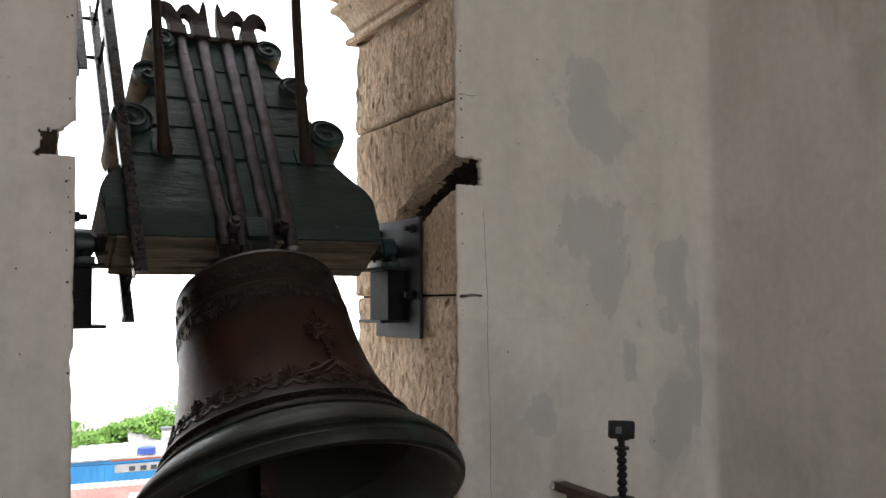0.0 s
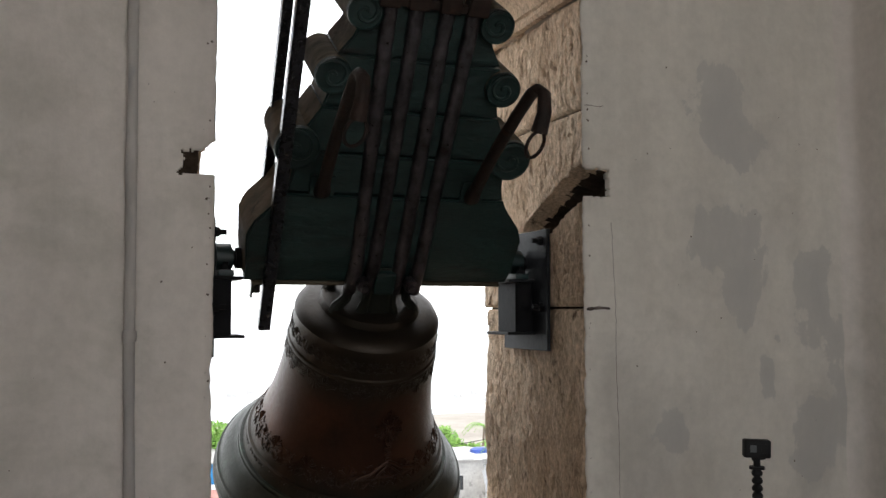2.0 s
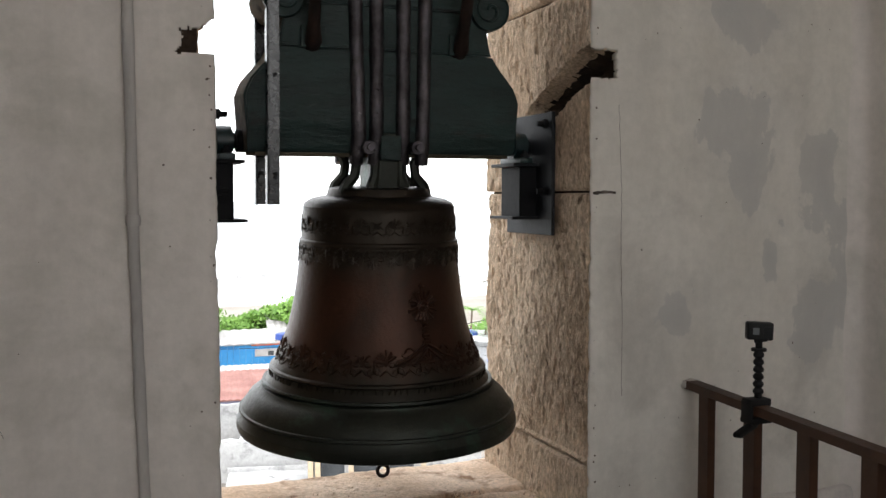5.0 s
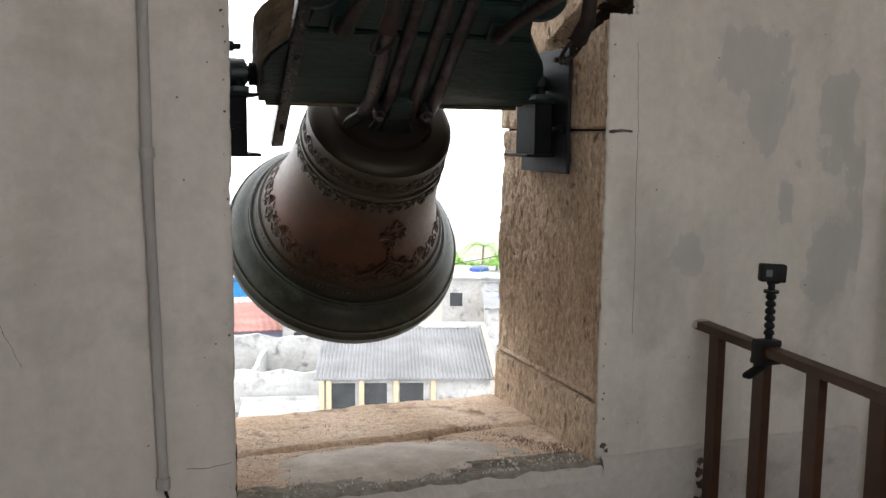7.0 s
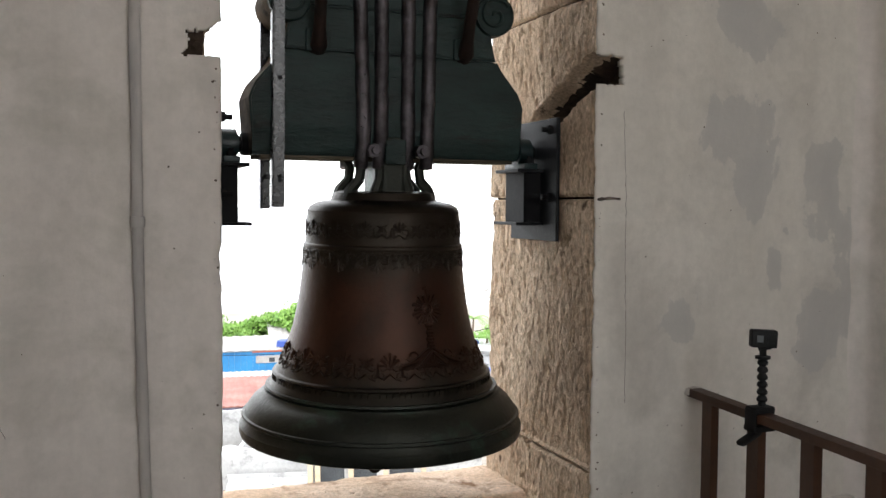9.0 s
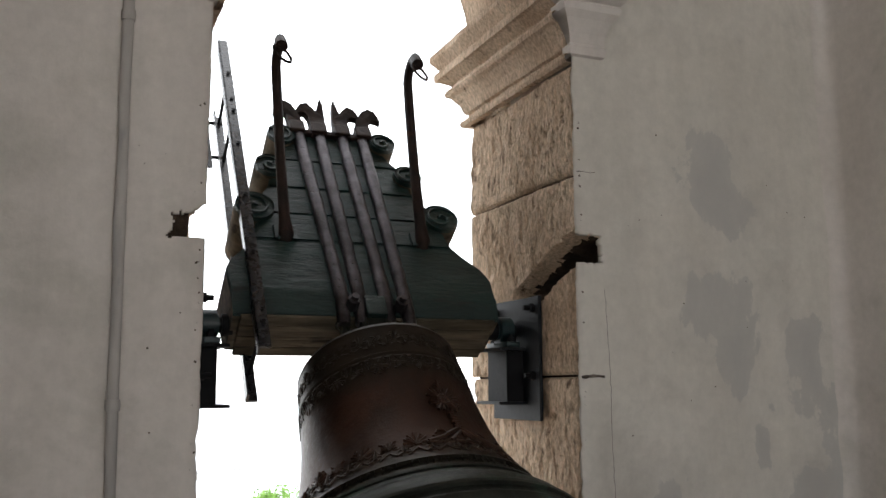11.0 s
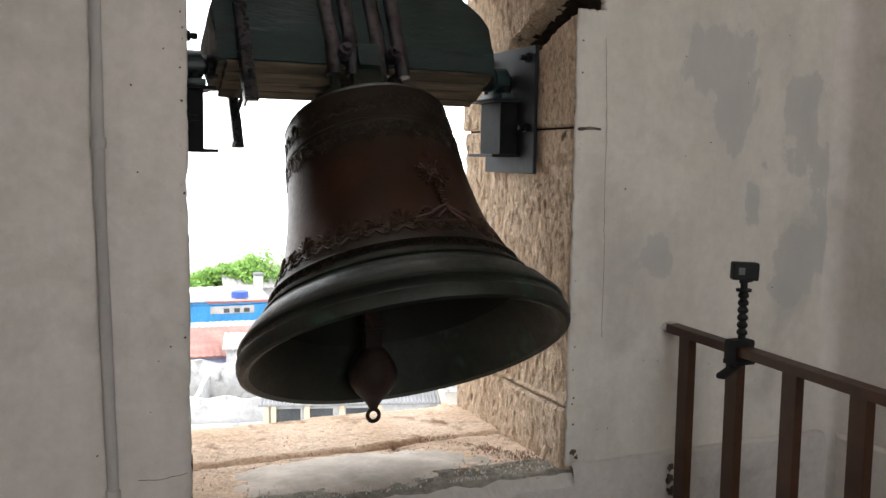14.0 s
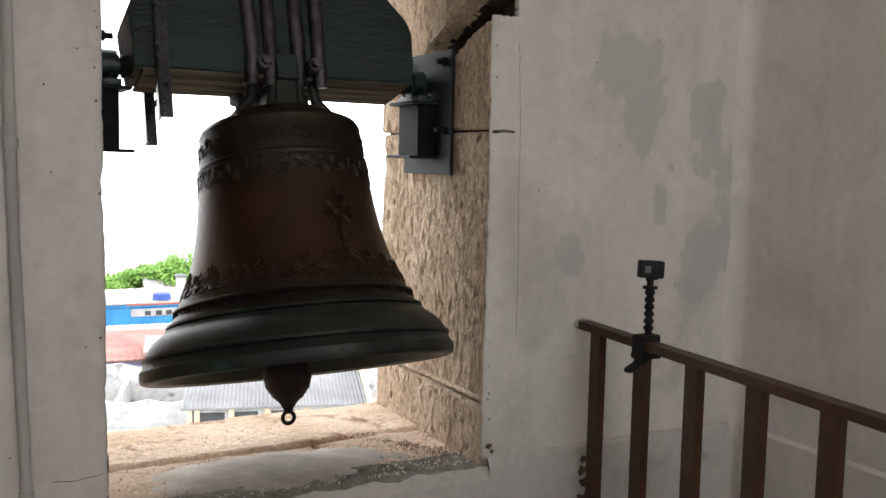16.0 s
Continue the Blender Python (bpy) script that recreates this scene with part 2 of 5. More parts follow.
def box(bm, lo, hi, bevel=0.0, m=None, seg=2):
    lo, hi = Vector(lo), Vector(hi)
    res = bmesh.ops.create_cube(bm, size=1.0)
    vs = res["verts"]
    for v in vs:
        v.co = Vector((lo[i] + (v.co[i] + 0.5) * (hi[i] - lo[i]) for i in range(3)))
    if bevel:
        es = list({e for v in vs for e in v.link_edges})
        out = bmesh.ops.bevel(bm, geom=es, offset=bevel, segments=seg, affect="EDGES", profile=0.6)
        vs = list({v for f in out["faces"] for v in f.verts} | {v for v in vs if v.is_valid})
    if m is not None:
        bmesh.ops.transform(bm, matrix=m, verts=vs)
    return bm


def tube(bm, pts, radius, n=10, cap=True):
    """A round bar along points; radius a number or one for each point."""
    pts = [Vector(p) for p in pts]
    rs = radius if isinstance(radius, (list, tuple)) else [radius] * len(pts)
    rings, up = [], None
    for i, p in enumerate(pts):
        d = (pts[min(i + 1, len(pts) - 1)] - pts[max(i - 1, 0)]).normalized()
        if up is None:
            up = d.orthogonal().normalized()
        up = (up - d * up.dot(d)).normalized()
        side = d.cross(up)
        rings.append([bm.verts.new(p + rs[i] * (math.cos(2 * math.pi * k / n) * up + math.sin(2 * math.pi * k / n) * side)) for k in range(n)])
    for a, b in zip(rings, rings[1:]):
        for k in range(n):
            bm.faces.new((a[k], a[(k + 1) % n], b[(k + 1) % n], b[k]))
    if cap:
        bm.faces.new(rings[0][::-1])
        bm.faces.new(rings[-1])
    return bm


def lathe(bm, profile, n=48, closed=False):
    """Turns (r, z) rows about z."""
    rings = [[bm.verts.new((r * math.cos(2 * math.pi * k / n), r * math.sin(2 * math.pi * k / n), z)) for k in range(n)] for r, z in profile]
    for a, b in zip(rings, rings[1:]):
        for k in range(n):
            bm.faces.new((a[k], a[(k + 1) % n], b[(k + 1) % n], b[k]))
    if closed:
        a, b = rings[-1], rings[0]
        for k in range(n):
            bm.faces.new((a[k], a[(k + 1) % n], b[(k + 1) % n], b[k]))
    return bm


def prism(bm, outline, y0, y1):
    """An outline in x and z, drawn out along y."""
    a = [bm.verts.new((x, y0, z)) for x, z in outline]
    b = [bm.verts.new((x, y1, z)) for x, z in outline]
    n = len(a)
    bm.faces.new(a)
    bm.faces.new(b[::-1])
    for i in range(n):
        bm.faces.new((a[i], b[i], b[(i + 1) % n], a[(i + 1) % n]))
    return bm


def fbm(x, y, z, o=4):
    return noise.fractal(Vector((x, y, z)), 1.0, 2.0, o)


def ring_torus(bm, centre, axis_m, R, r, n=28, k=8):
    vs = []
    for i in range(n):
        a = 2 * math.pi * i / n
        row = []
        for j in range(k):
            b = 2 * math.pi * j / k
            p = Vector(((R + r * math.cos(b)) * math.cos(a), r * math.sin(b), (R + r * math.cos(b)) * math.sin(a)))
            row.append(bm.verts.new(Vector(centre) + axis_m @ p))
        vs.append(row)
    for i in range(n):
        for j in range(k):
            bm.faces.new((vs[i][j], vs[(i + 1) % n][j], vs[(i + 1) % n][(j + 1) % k], vs[i][(j + 1) % k]))
    return bm


# ---- the belfry ----
WY, OUT = 2.65, 3.39            # inner and outer face of the front wall
LX, RX = 0.245, 1.285           # the opening's sides
SILL, FLOOR, CEIL = 0.585, 0.33, 4.3
SPRING = 2.47                   # underside of the impost
CX = (LX + RX) / 2
RAD = (RX - LX) / 2
CORNER = 2.27


def ragged(z, seed):
    """How far the plaster's edge is eaten back at a height."""
    v = 0.006 * fbm(seed, z * 7, 0.3) + 0.006 * max(0, fbm(seed + 9, z * 26, 1.1))
    return max(0.0, v)


def plaster_sheet(name, x0, x1, keep, label, seed, left=None, right=None):
    """The plaster face of a pier: a sheet with a slight wave, cells left out where it has come away."""
    if left is not None:
        xs = list(np.arange(x0, x0 + 0.14, 0.005)) + list(np.linspace(x0 + 0.14, x1, 66))
    else:
        xs = list(np.linspace(x0, x1 - 0.14, 90)) + list(np.arange(x1 - 0.135, x1 + 0.001, 0.005))
    nx = len(xs) - 1
    verts, faces, index = [], [], {}
    z, zs = SILL + 0.005, []
    while z < CEIL:
        zs.append(z)
        z += 0.005 if 1.84 < z < 2.0 else 0.010 if z < 2.9 else 0.06
    for i in range(nx + 1):
        for j, z in enumerate(zs):
            x = xs[i]
            if left is not None:
                x += ragged(z, seed) * max(0.0, 1 - (x - x0) / 0.05)
            if right is not None:
                x -= ragged(z, seed) * max(0.0, 1 - (x1 - x) / 0.05)
            y = WY + 0.0035 * fbm(x * 2.1, z * 2.1, seed, 3)
            edge = min(x - x0 if left is not None else 9, x1 - x if right is not None else 9)
            if edge < 0.02:
                y += 0.008 * (1 - edge / 0.02) ** 2 + 0.004 * max(0, fbm(x * 9, z * 30, seed))
            index[i, j] = len(verts)
            verts.append((x, y, z))
    for i in range(nx):
        for j in range(len(zs) - 1):
            xm, zm = (xs[i] + xs[i + 1]) / 2, (zs[j] + zs[j + 1]) / 2
            if keep(xm, zm):
                faces.append((index[i, j], index[i + 1, j], index[i + 1, j + 1], index[i, j + 1]))
    me = mesh(name, verts, faces, STAINED if left else PLASTER, True)
    ob = new(name, me)
    so = ob.modifiers.new("thickness", "SOLIDIFY")
    so.thickness, so.offset = 0.022, -1.0
    return tagged(ob, label, "wall", kind="structure")


def keep_right(x, z):
    if z > SPRING + 0.30:
        return (x - CX) ** 2 + (z - SPRING - 0.30) ** 2 > RAD ** 2
    chip = 0.006 * fbm(x * 40, z * 40, 2.2)
    if 1.873 + chip < z < 1.957 + chip and x < 1.371 + chip:
        return False
    return True


def keep_left(x, z):
    if z > SPRING + 0.30:
        return (x - CX) ** 2 + (z - SPRING - 0.30) ** 2 > RAD ** 2
    chip = 0.010 * fbm(x * 18, z * 18, 7.2) + 0.006 * fbm(x * 60, z * 60, 3.2)
    u = max(0.0, (x - 0.155) / (LX - 0.155))
    top_ = 1.936 + 0.036 * u ** 2 + chip
    if x < 0.185:
        top_ += 0.020 * max(0, fbm(x * 70, z * 20, 1.4))
    return not (1.884 + chip * 0.5 < z < top_ and x > 0.158 + chip * 1.3)


wall_front = plaster_sheet("wall_front", RX, CORNER + 0.005, keep_right, "worn off-white plaster wall with grey damp stains beside the arch", 3.0, left=1)
plaster_sheet("wall_front_left", -2.0, LX, keep_left, "worn off-white plaster pier with a broken hole at its edge", 8.0, right=1)


def plain_wall(name, lo, hi, mat_, label):
    bm = box(bmesh.new(), lo, hi)
    return tagged(part(name, bm, mat_), label, "wall", kind="structure")


# masonry behind the plaster, round the opening
core = empty("wall_core")
tagged(core, "rough masonry of the belfry wall behind its plaster", "wall", kind="structure")
for lo, hi in (((-2.0, WY + 0.03, 0.0), (LX - 0.17, OUT, CEIL)), ((RX + 0.17, WY + 0.03, 0.0), (CORNER + 0.5, OUT, CEIL)),
               ((LX - 0.17, WY + 0.03, 0.0), (RX + 0.17, OUT, SILL - 0.05))):
    child(part("masonry", box(bmesh.new(), lo, hi), CORE), core)
# arch over the opening
bm = bmesh.new()
arc = [(CX + RAD * math.cos(math.pi * k / 24), SPRING + 0.30 + RAD * math.sin(math.pi * k / 24)) for k in range(25)]
outline = [(RX + 0.16, SPRING + 0.25), (RX + 0.16, CEIL), (LX - 0.16, CEIL), (LX - 0.16, SPRING + 0.25), (LX, SPRING + 0.25)] + arc[::-1] + [(RX, SPRING + 0.25)]
prism(bm, outline, WY + 0.03, OUT)
child(part("arch", bm, STONE), core, "round sandstone arch over the opening")


def jamb_stone(z0, z1, side, seed):
    """One block of the jamb: its face is a rough height field with a carved channel where a beam end once slid in."""
    sgn = 1 if side == "right" else -1
    base = RX if side == "right" else LX - 0.014
    fine_ = 1.5 < z0 < 1.6
    ys = np.linspace(WY + 0.012, OUT, 150)
    zs = np.linspace(z0 + 0.003, z1 - 0.003, max(10, int((z1 - z0) / (0.005 if fine_ else 0.008))))
    verts, faces = [], []
    for z_ in zs:
        for y in ys:
            z = z_
            u = (y - WY) / 0.36
            fall = 0.022 * min(u, 1.15) + 0.125 * min(max((u - 0.05), 0), 1.0) ** 1.25
            if side == "right" and fine_:
                z -= fall * min(1.0, max(0.0, min((z_ - 1.56) / 0.27, (2.13 - z_) / 0.13)))
            d = 0.012 * fbm(y * 5, z * 3, seed, 4) + 0.005 * fbm(y * 48, z * 15, seed + 4, 3)
            d -= 0.011 * max(0, fbm(y * 60, z * 17, seed + 7, 2) - 0.12)
            d -= 0.013 * max(0, fbm(y * 55, z * 36, seed + 2, 2) - 0.30)
            e = min(z - z0, z1 - z, (y - WY) * 1.2, OUT - y)
            d -= 0.016 * max(0, 1 - e / 0.014) ** 1.5
            if side == "right":
                # the channel falls in a curve from the notch to the bearing plate
                zc = 1.915 - fall
                half = 0.043 + 0.012 * min(max(u, 0), 1)
                wob = 0.005 * fbm(y * 20, z * 20, 6.1)
                if u < 1.15 and abs(z - zc) < half + 0.012 + wob:
                    k = min(1.0, (half + 0.012 + wob - abs(z - zc)) / 0.026)
                    d -= 0.12 * k * (1.0 if u < 0.95 else max(0, (1.15 - u) / 0.2))
            if side == "left" and y < WY + 0.20 and abs(z - 1.922) < 0.044 + 0.006 * fbm(y * 30, z * 30, 5.5):
                d -= 0.018
            if z < 0.77:
                d += 0.012
            verts.append((base - sgn * d, y, z))
    n = len(ys)
    for j in range(len(zs) - 1):
        for i in range(n - 1):
            q = (j * n + i, j * n + i + 1, (j + 1) * n + i + 1, (j + 1) * n + i)
            faces.append(q if sgn > 0 else q[::-1])
    # deep channel faces get the near-black colour, their shade painted in
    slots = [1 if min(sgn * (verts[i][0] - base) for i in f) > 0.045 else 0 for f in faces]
    # the block's body
    b0 = len(verts)
    for z in (z0 + 0.003, z1 - 0.003):
        for y in (WY + 0.012, OUT):
            verts.append((base + sgn * 0.16, y, z))
    top = (len(zs) - 1) * n
    faces += [(b0, b0 + 1, b0 + 3, b0 + 2)]
    faces += [tuple(j * n for j in range(len(zs))) + (b0 + 2, b0), (n - 1, b0 + 1, b0 + 3, top + n - 1)]
    faces += [tuple(range(n)) + (b0 + 1, b0), tuple(range(top, top + n)) + (b0 + 3, b0 + 2)]
    # left body faces, seen through the plaster hole, are painted shade-dark too
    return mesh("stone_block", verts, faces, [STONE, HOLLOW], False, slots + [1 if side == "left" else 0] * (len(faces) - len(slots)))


jamb_right = tagged(empty("jamb_right"), "bare rough sandstone jamb of the bell opening", "jamb", kind="structure")
jamb_left = tagged(empty("jamb_left"), "bare rough sandstone jamb of the bell opening", "jamb", kind="structure")
for k, (z0, z1) in enumerate(((SILL - 0.02, 0.758), (0.758, 1.552), (1.552, 2.135), (2.135, SPRING))):
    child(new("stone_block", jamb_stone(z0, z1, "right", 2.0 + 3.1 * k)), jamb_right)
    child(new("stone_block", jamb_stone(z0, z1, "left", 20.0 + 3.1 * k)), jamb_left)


for side_, owner in ((1, jamb_right), (-1, jamb_left)):
    base_ = RX if side_ > 0 else LX
    for z in (0.758, 1.552, 2.135):
        xs_ = sorted((base_ + side_ * 0.022, base_ + side_ * 0.158))
        # dark joint fill, which also stops light between the blocks
        child(part("mortar", box(bmesh.new(), (xs_[0], WY + 0.02, z - 0.006), (xs_[1], OUT - 0.02, z + 0.006)), HOLLOW), owner)


def impost(side):
    """The moulded stone from which the arch springs."""
    sgn = 1 if side == "right" else -1
    base = RX if side == "right" else LX
    prof = [(0.0, 0.0), (0.020, 0.001), (0.024, 0.012), (0.022, 0.024), (0.003, 0.028), (0.003, 0.044), (0.012, 0.050), (0.024, 0.085), (0.044, 0.118), (0.058, 0.128), (0.062, 0.140), (0.058, 0.152), (0.040, 0.156), (0.046, 0.170), (0.076, 0.194), (0.088, 0.198), (0.088, 0.226), (0.070, 0.232), (0.10, 0.28), (0.10, 0.30)]
    bm = bmesh.new()
    rows = []
    ys = np.linspace(WY - 0.0, OUT + 0.0, 40)
    for d, h in prof:
        row = []
        # the moulding turns the outer corner
        for y in ys:
            row.append(bm.verts.new((base - sgn * (d + 0.004 * fbm(y * 12, h * 30, 3.3)), y, SPRING + h)))
        row.append(bm.verts.new((base - sgn * d, OUT + d * 1.5, SPRING + h)))
        row.append(bm.verts.new((base + sgn * 0.4, OUT + d * 1.5, SPRING + h)))
        rows.append(row)
    for a, b in zip(rows, rows[1:]):
        for i in range(len(a) - 1):
            bm.faces.new((a[i], a[i + 1], b[i + 1], b[i]))
    return bm


child(part("impost", impost("right"), STONE), jamb_right, "moulded sandstone impost")
child(part("impost", impost("left"), STONE), jamb_left, "moulded sandstone impost")


def plaster_impost(side):
    """The impost's plastered return on the room's side."""
    sgn = 1 if side == "right" else -1
    base = RX if side == "right" else LX
    prof = [(0.0, 0.0), (0.010, 0.005), (0.014, 0.03), (0.008, 0.04), (0.012, 0.07), (0.03, 0.11), (0.045, 0.13), (0.05, 0.15), (0.045, 0.157), (0.062, 0.17), (0.075, 0.2), (0.078, 0.24), (0.0, 0.245)]
    bm = bmesh.new()
    rows = []
    for d, h in prof:
        z = SPRING + 0.02 + h
        rows.append([bm.verts.new(p) for p in ((base - sgn * d, WY + 0.03, z), (base - sgn * d, WY - d, z), (base + sgn * (0.10 + d), WY - d, z), (base + sgn * (0.10 + d), WY + 0.01, z))])
    for a, b in zip(rows, rows[1:]):
        for i in range(3):
            bm.faces.new((a[i], a[i + 1], b[i + 1], b[i]))
    return bm


child(part("plaster_impost", plaster_impost("right"), PLASTER), jamb_right, "off-white plastered impost moulding")
child(part("plaster_impost", plaster_impost("left"), PLASTER), jamb_left, "off-white plastered impost moulding")

# ---- sill ----
def sill_stone(x0, x1, y0, y1, seed, mat_, lift=0.0, name="sill_stone"):
    nx, ny = int((x1 - x0) / 0.008), max(10, int((y1 - y0) / 0.008))
    verts, faces = [], []
    for j in range(ny + 1):
        for i in range(nx + 1):
            x, y = x0 + (x1 - x0) * i / nx, y0 + (y1 - y0) * j / ny
            e = min(x - x0, x1 - x, y - y0, y1 - y)
            wob = (0.014 * fbm(x * 4, seed, 1.0) + 0.006 * fbm(x * 25, seed, 2.0)) * (1 - min(1, min(j, ny - j) / 3))
            rough_ = 2.2 if name == "cement_edge" else 1.0
            z = SILL + lift + 0.009 * fbm(x * 4, y * 4, seed, 4) + 0.0032 * rough_ * fbm(x * 16, y * 30, seed + 3, 4) - 0.010 * max(0, fbm(x * 34, y * 34, seed + 6, 2) - 0.35) - 0.014 * max(0, 1 - e / 0.015) ** 1.5
            verts.append((x, y + wob, z))
    n = nx + 1
    for j in range(ny):
        for i in range(nx):
            faces.append((j * n + i, j * n + i + 1, (j + 1) * n + i + 1, (j + 1) * n + i))
    b0 = len(verts)
    for x, y in ((x0, y0), (x1, y0), (x1, y1), (x0, y1)):
        verts.append((x, y, SILL - 0.06))
    top = ny * n
    faces += [tuple(range(n - 1, -1, -1)) + (b0, b0 + 1), tuple(range(top, top + n)) + (b0 + 2, b0 + 3), (b0, b0 + 3, top, 0), (b0 + 1, b0 + 2, top + n - 1, n - 1)]
    return new(name, mesh(name, verts, faces, mat_, False))


EDGECEMENT = material("rough_green_grey_cement", (0.20, 0.19, 0.155), (0.36, 0.34, 0.29), 9, 0.9, bump=0.9, bump_scale=60, bump_dist=0.008, spots=(0.12, 0.105, 0.08), spot_scale=14, spot_at=(0.54, 0.66), fine=0.25)
sill = tagged(empty("sill"), "worn sandstone sill with smeared cement and crumbs", "sill", kind="structure")
child(sill_stone(LX - 0.05, RX + 0.05, 3.050, OUT + 0.02, 2.0, SILLSTONE), sill)
child(sill_stone(LX - 0.05, 0.90, 2.72, 3.035, 5.0, SILLSTONE, -0.006), sill)
child(sill_stone(0.906, RX + 0.05, 2.72, 3.035, 7.7, SILLSTONE, -0.004), sill)
child(sill_stone(LX - 0.02, RX + 0.03, WY - 0.004, 2.775, 9.1, EDGECEMENT, -0.003, "cement_edge"), sill, "rough grey cement along the sill's inner edge")


# ---- dado, floor, other walls, ceiling ----
def dado(x0, x1, y, seed):
    bm = bmesh.new()
    nx = int((x1 - x0) / 0.02)
    prof = [(FLOOR - 0.02, 0.022), (0.45, 0.024), (0.56, 0.022), (0.588, 0.016), (0.598, 0.004), (0.60, -0.02)]
    rows = []
    for z, d in prof:
        rows.append([bm.verts.new((x0 + (x1 - x0) * i / nx, y - d - 0.004 * fbm(i * 0.1, z * 5, seed), z + (0.006 * fbm(i * 0.09, seed, 2) if z > 0.5 else 0))) for i in range(nx + 1)])
    for a, b in zip(rows, rows[1:]):
        for i in range(nx):
            bm.faces.new((a[i], a[i + 1], b[i + 1], b[i]))
    return bm


tagged(part("wall_front_base", dado(RX + 0.015, CORNER, WY, 1.0), DADO, smooth=True), "thicker damp plaster at the foot of the wall", "wall", kind="structure")
bm = bmesh.new()
nx = 60
top = [bm.verts.new((LX - 0.02 + (RX - LX + 0.04) * i / nx, WY - 0.004, SILL - 0.012 + 0.012 * fbm(i * 0.22, 4.0, 1))) for i in range(nx + 1)]
mid = [bm.verts.new((LX - 0.02 + (RX - LX + 0.04) * i / nx, WY - 0.024, SILL - 0.045 + 0.010 * fbm(i * 0.22, 7.0, 1))) for i in range(nx + 1)]
low = [bm.verts.new((LX - 0.02 + (RX - LX + 0.04) * i / nx, WY - 0.026, FLOOR - 0.02)) for i in range(nx + 1)]
for a, b in ((top, mid), (mid, low)):
    for i in range(nx):
        bm.faces.new((a[i], b[i], b[i + 1], a[i + 1]))
tagged(part("wall_front_apron", bm, DADO), "damp plaster below the sill", "wall", kind="structure")
tagged(part("wall_front_left_base", dado(-2.0, LX + 0.004, WY + 0.018, 5.0), PLASTER, smooth=True), "plaster at the foot of the pier", "wall", kind="structure")


def rounded_right_wall():
    """The wall at right angles, with its softened plaster corner."""
    bm = bmesh.new()
    r = 0.05
    path = [(CORNER - r + r * math.sin(a), WY - r + r * math.cos(a)) for a in np.linspace(0, math.pi / 2, 7)]
    path = path + [(CORNER, y) for y in np.linspace(WY - r - 0.03, -2.3, 90)]
    zs = [FLOOR - 0.02, 0.45, 0.59, 0.6] + list(np.linspace(0.66, CEIL, 60))
    rows = []
    for z in zs:
        k = 0.018 if z < 0.595 else 0.0
        rows.append([bm.verts.new((x - (k if y < WY - r else 0) + 0.004 * fbm(y * 2, z * 2, 4, 3), y, z)) for x, y in path])
    for a, b in zip(rows, rows[1:]):
        for i in range(len(path) - 1):
            bm.faces.new((a[i], a[i + 1], b[i + 1], b[i]))
    return bm


tagged(part("wall_right", rounded_right_wall(), PLASTER, smooth=True), "off-white plaster side wall with scuffs", "wall", kind="structure")
plain_wall("wall_right_core", (CORNER + 0.01, -2.6, 0.0), (CORNER + 0.5, WY + 0.03, CEIL), CORE, "masonry of the side wall")
FLOORING = material("dusty_cement_floor", (0.10, 0.085, 0.07), (0.16, 0.14, 0.12), 2.5, 0.9, bump=0.5, bump_scale=45, spots=(0.07, 0.055, 0.043), spot_scale=4, spot_at=(0.55, 0.68), fine=0.2)
plain_wall("floor", (-2.5, -2.6, 0.13), (CORNER + 0.02, WY + 0.03, FLOOR), FLOORING, "dusty brown-grey cement floor of the belfry")
plain_wall("ceiling", (-2.5, -2.6, CEIL), (CORNER + 0.5, OUT, CEIL + 0.2), PLASTER, "plain plaster ceiling")
# unseen walls: assumed high opening behind, another added at left to light the room
bm = bmesh.new()
for lo, hi in (((-2.5, -2.6, 0.1), (0.1, -2.3, CEIL)), ((1.6, -2.6, 0.1), (CORNER + 0.02, -2.3, CEIL)), ((0.1, -2.6, 0.1), (1.6, -2.3, 1.5)), ((0.1, -2.6, 3.5), (1.6, -2.3, CEIL))):
    box(bm, lo, hi)
tagged(part("wall_back", bm, PLASTER), "off-white plaster wall with a high opening", "wall", kind="structure")
bm = bmesh.new()
for lo, hi in (((-2.5, -2.3, 0.1), (-2.0, -1.9, CEIL)), ((-2.5, -0.7, 0.1), (-2.0, OUT, CEIL)), ((-2.5, -1.9, 0.1), (-2.0, -0.7, 1.2)), ((-2.5, -1.9, 3.4), (-2.0, -0.7, CEIL))):
    box(bm, lo, hi)
tagged(part("wall_left", bm, PLASTER), "off-white plaster side wall with an added unseen opening", "wall", kind="structure")
# area lamp boosts the skylight through the assumed, unseen back opening
la = bpy.data.lights.new("daylight_back", "AREA")
la.shape, la.size, la.size_y, la.energy, la.color = "RECTANGLE", 1.5, 2.0, 16.0, (1.0, 0.985, 0.96)
new("daylight_back", la).matrix_basis = look((0.85, -2.4, 2.5), (0.85, 0, 2.2))
# fill lamp in the added left opening, to brighten the right wall
la = bpy.data.lights.new("fill_left", "AREA")
la.shape, la.size, la.size_y, la.energy, la.color = "RECTANGLE", 1.2, 2.0, 9.0, (1.0, 0.985, 0.96)
new("fill_left", la).matrix_basis = look((-2.2, -1.3, 2.3), (0, -0.9, 2.0))


# ---- cracks, pits and spalled patches in the plaster ----
marks = tagged(empty("wall_marks"), "hairline cracks, pits and spalled spots in the plaster", "plaster damage", kind="structure")


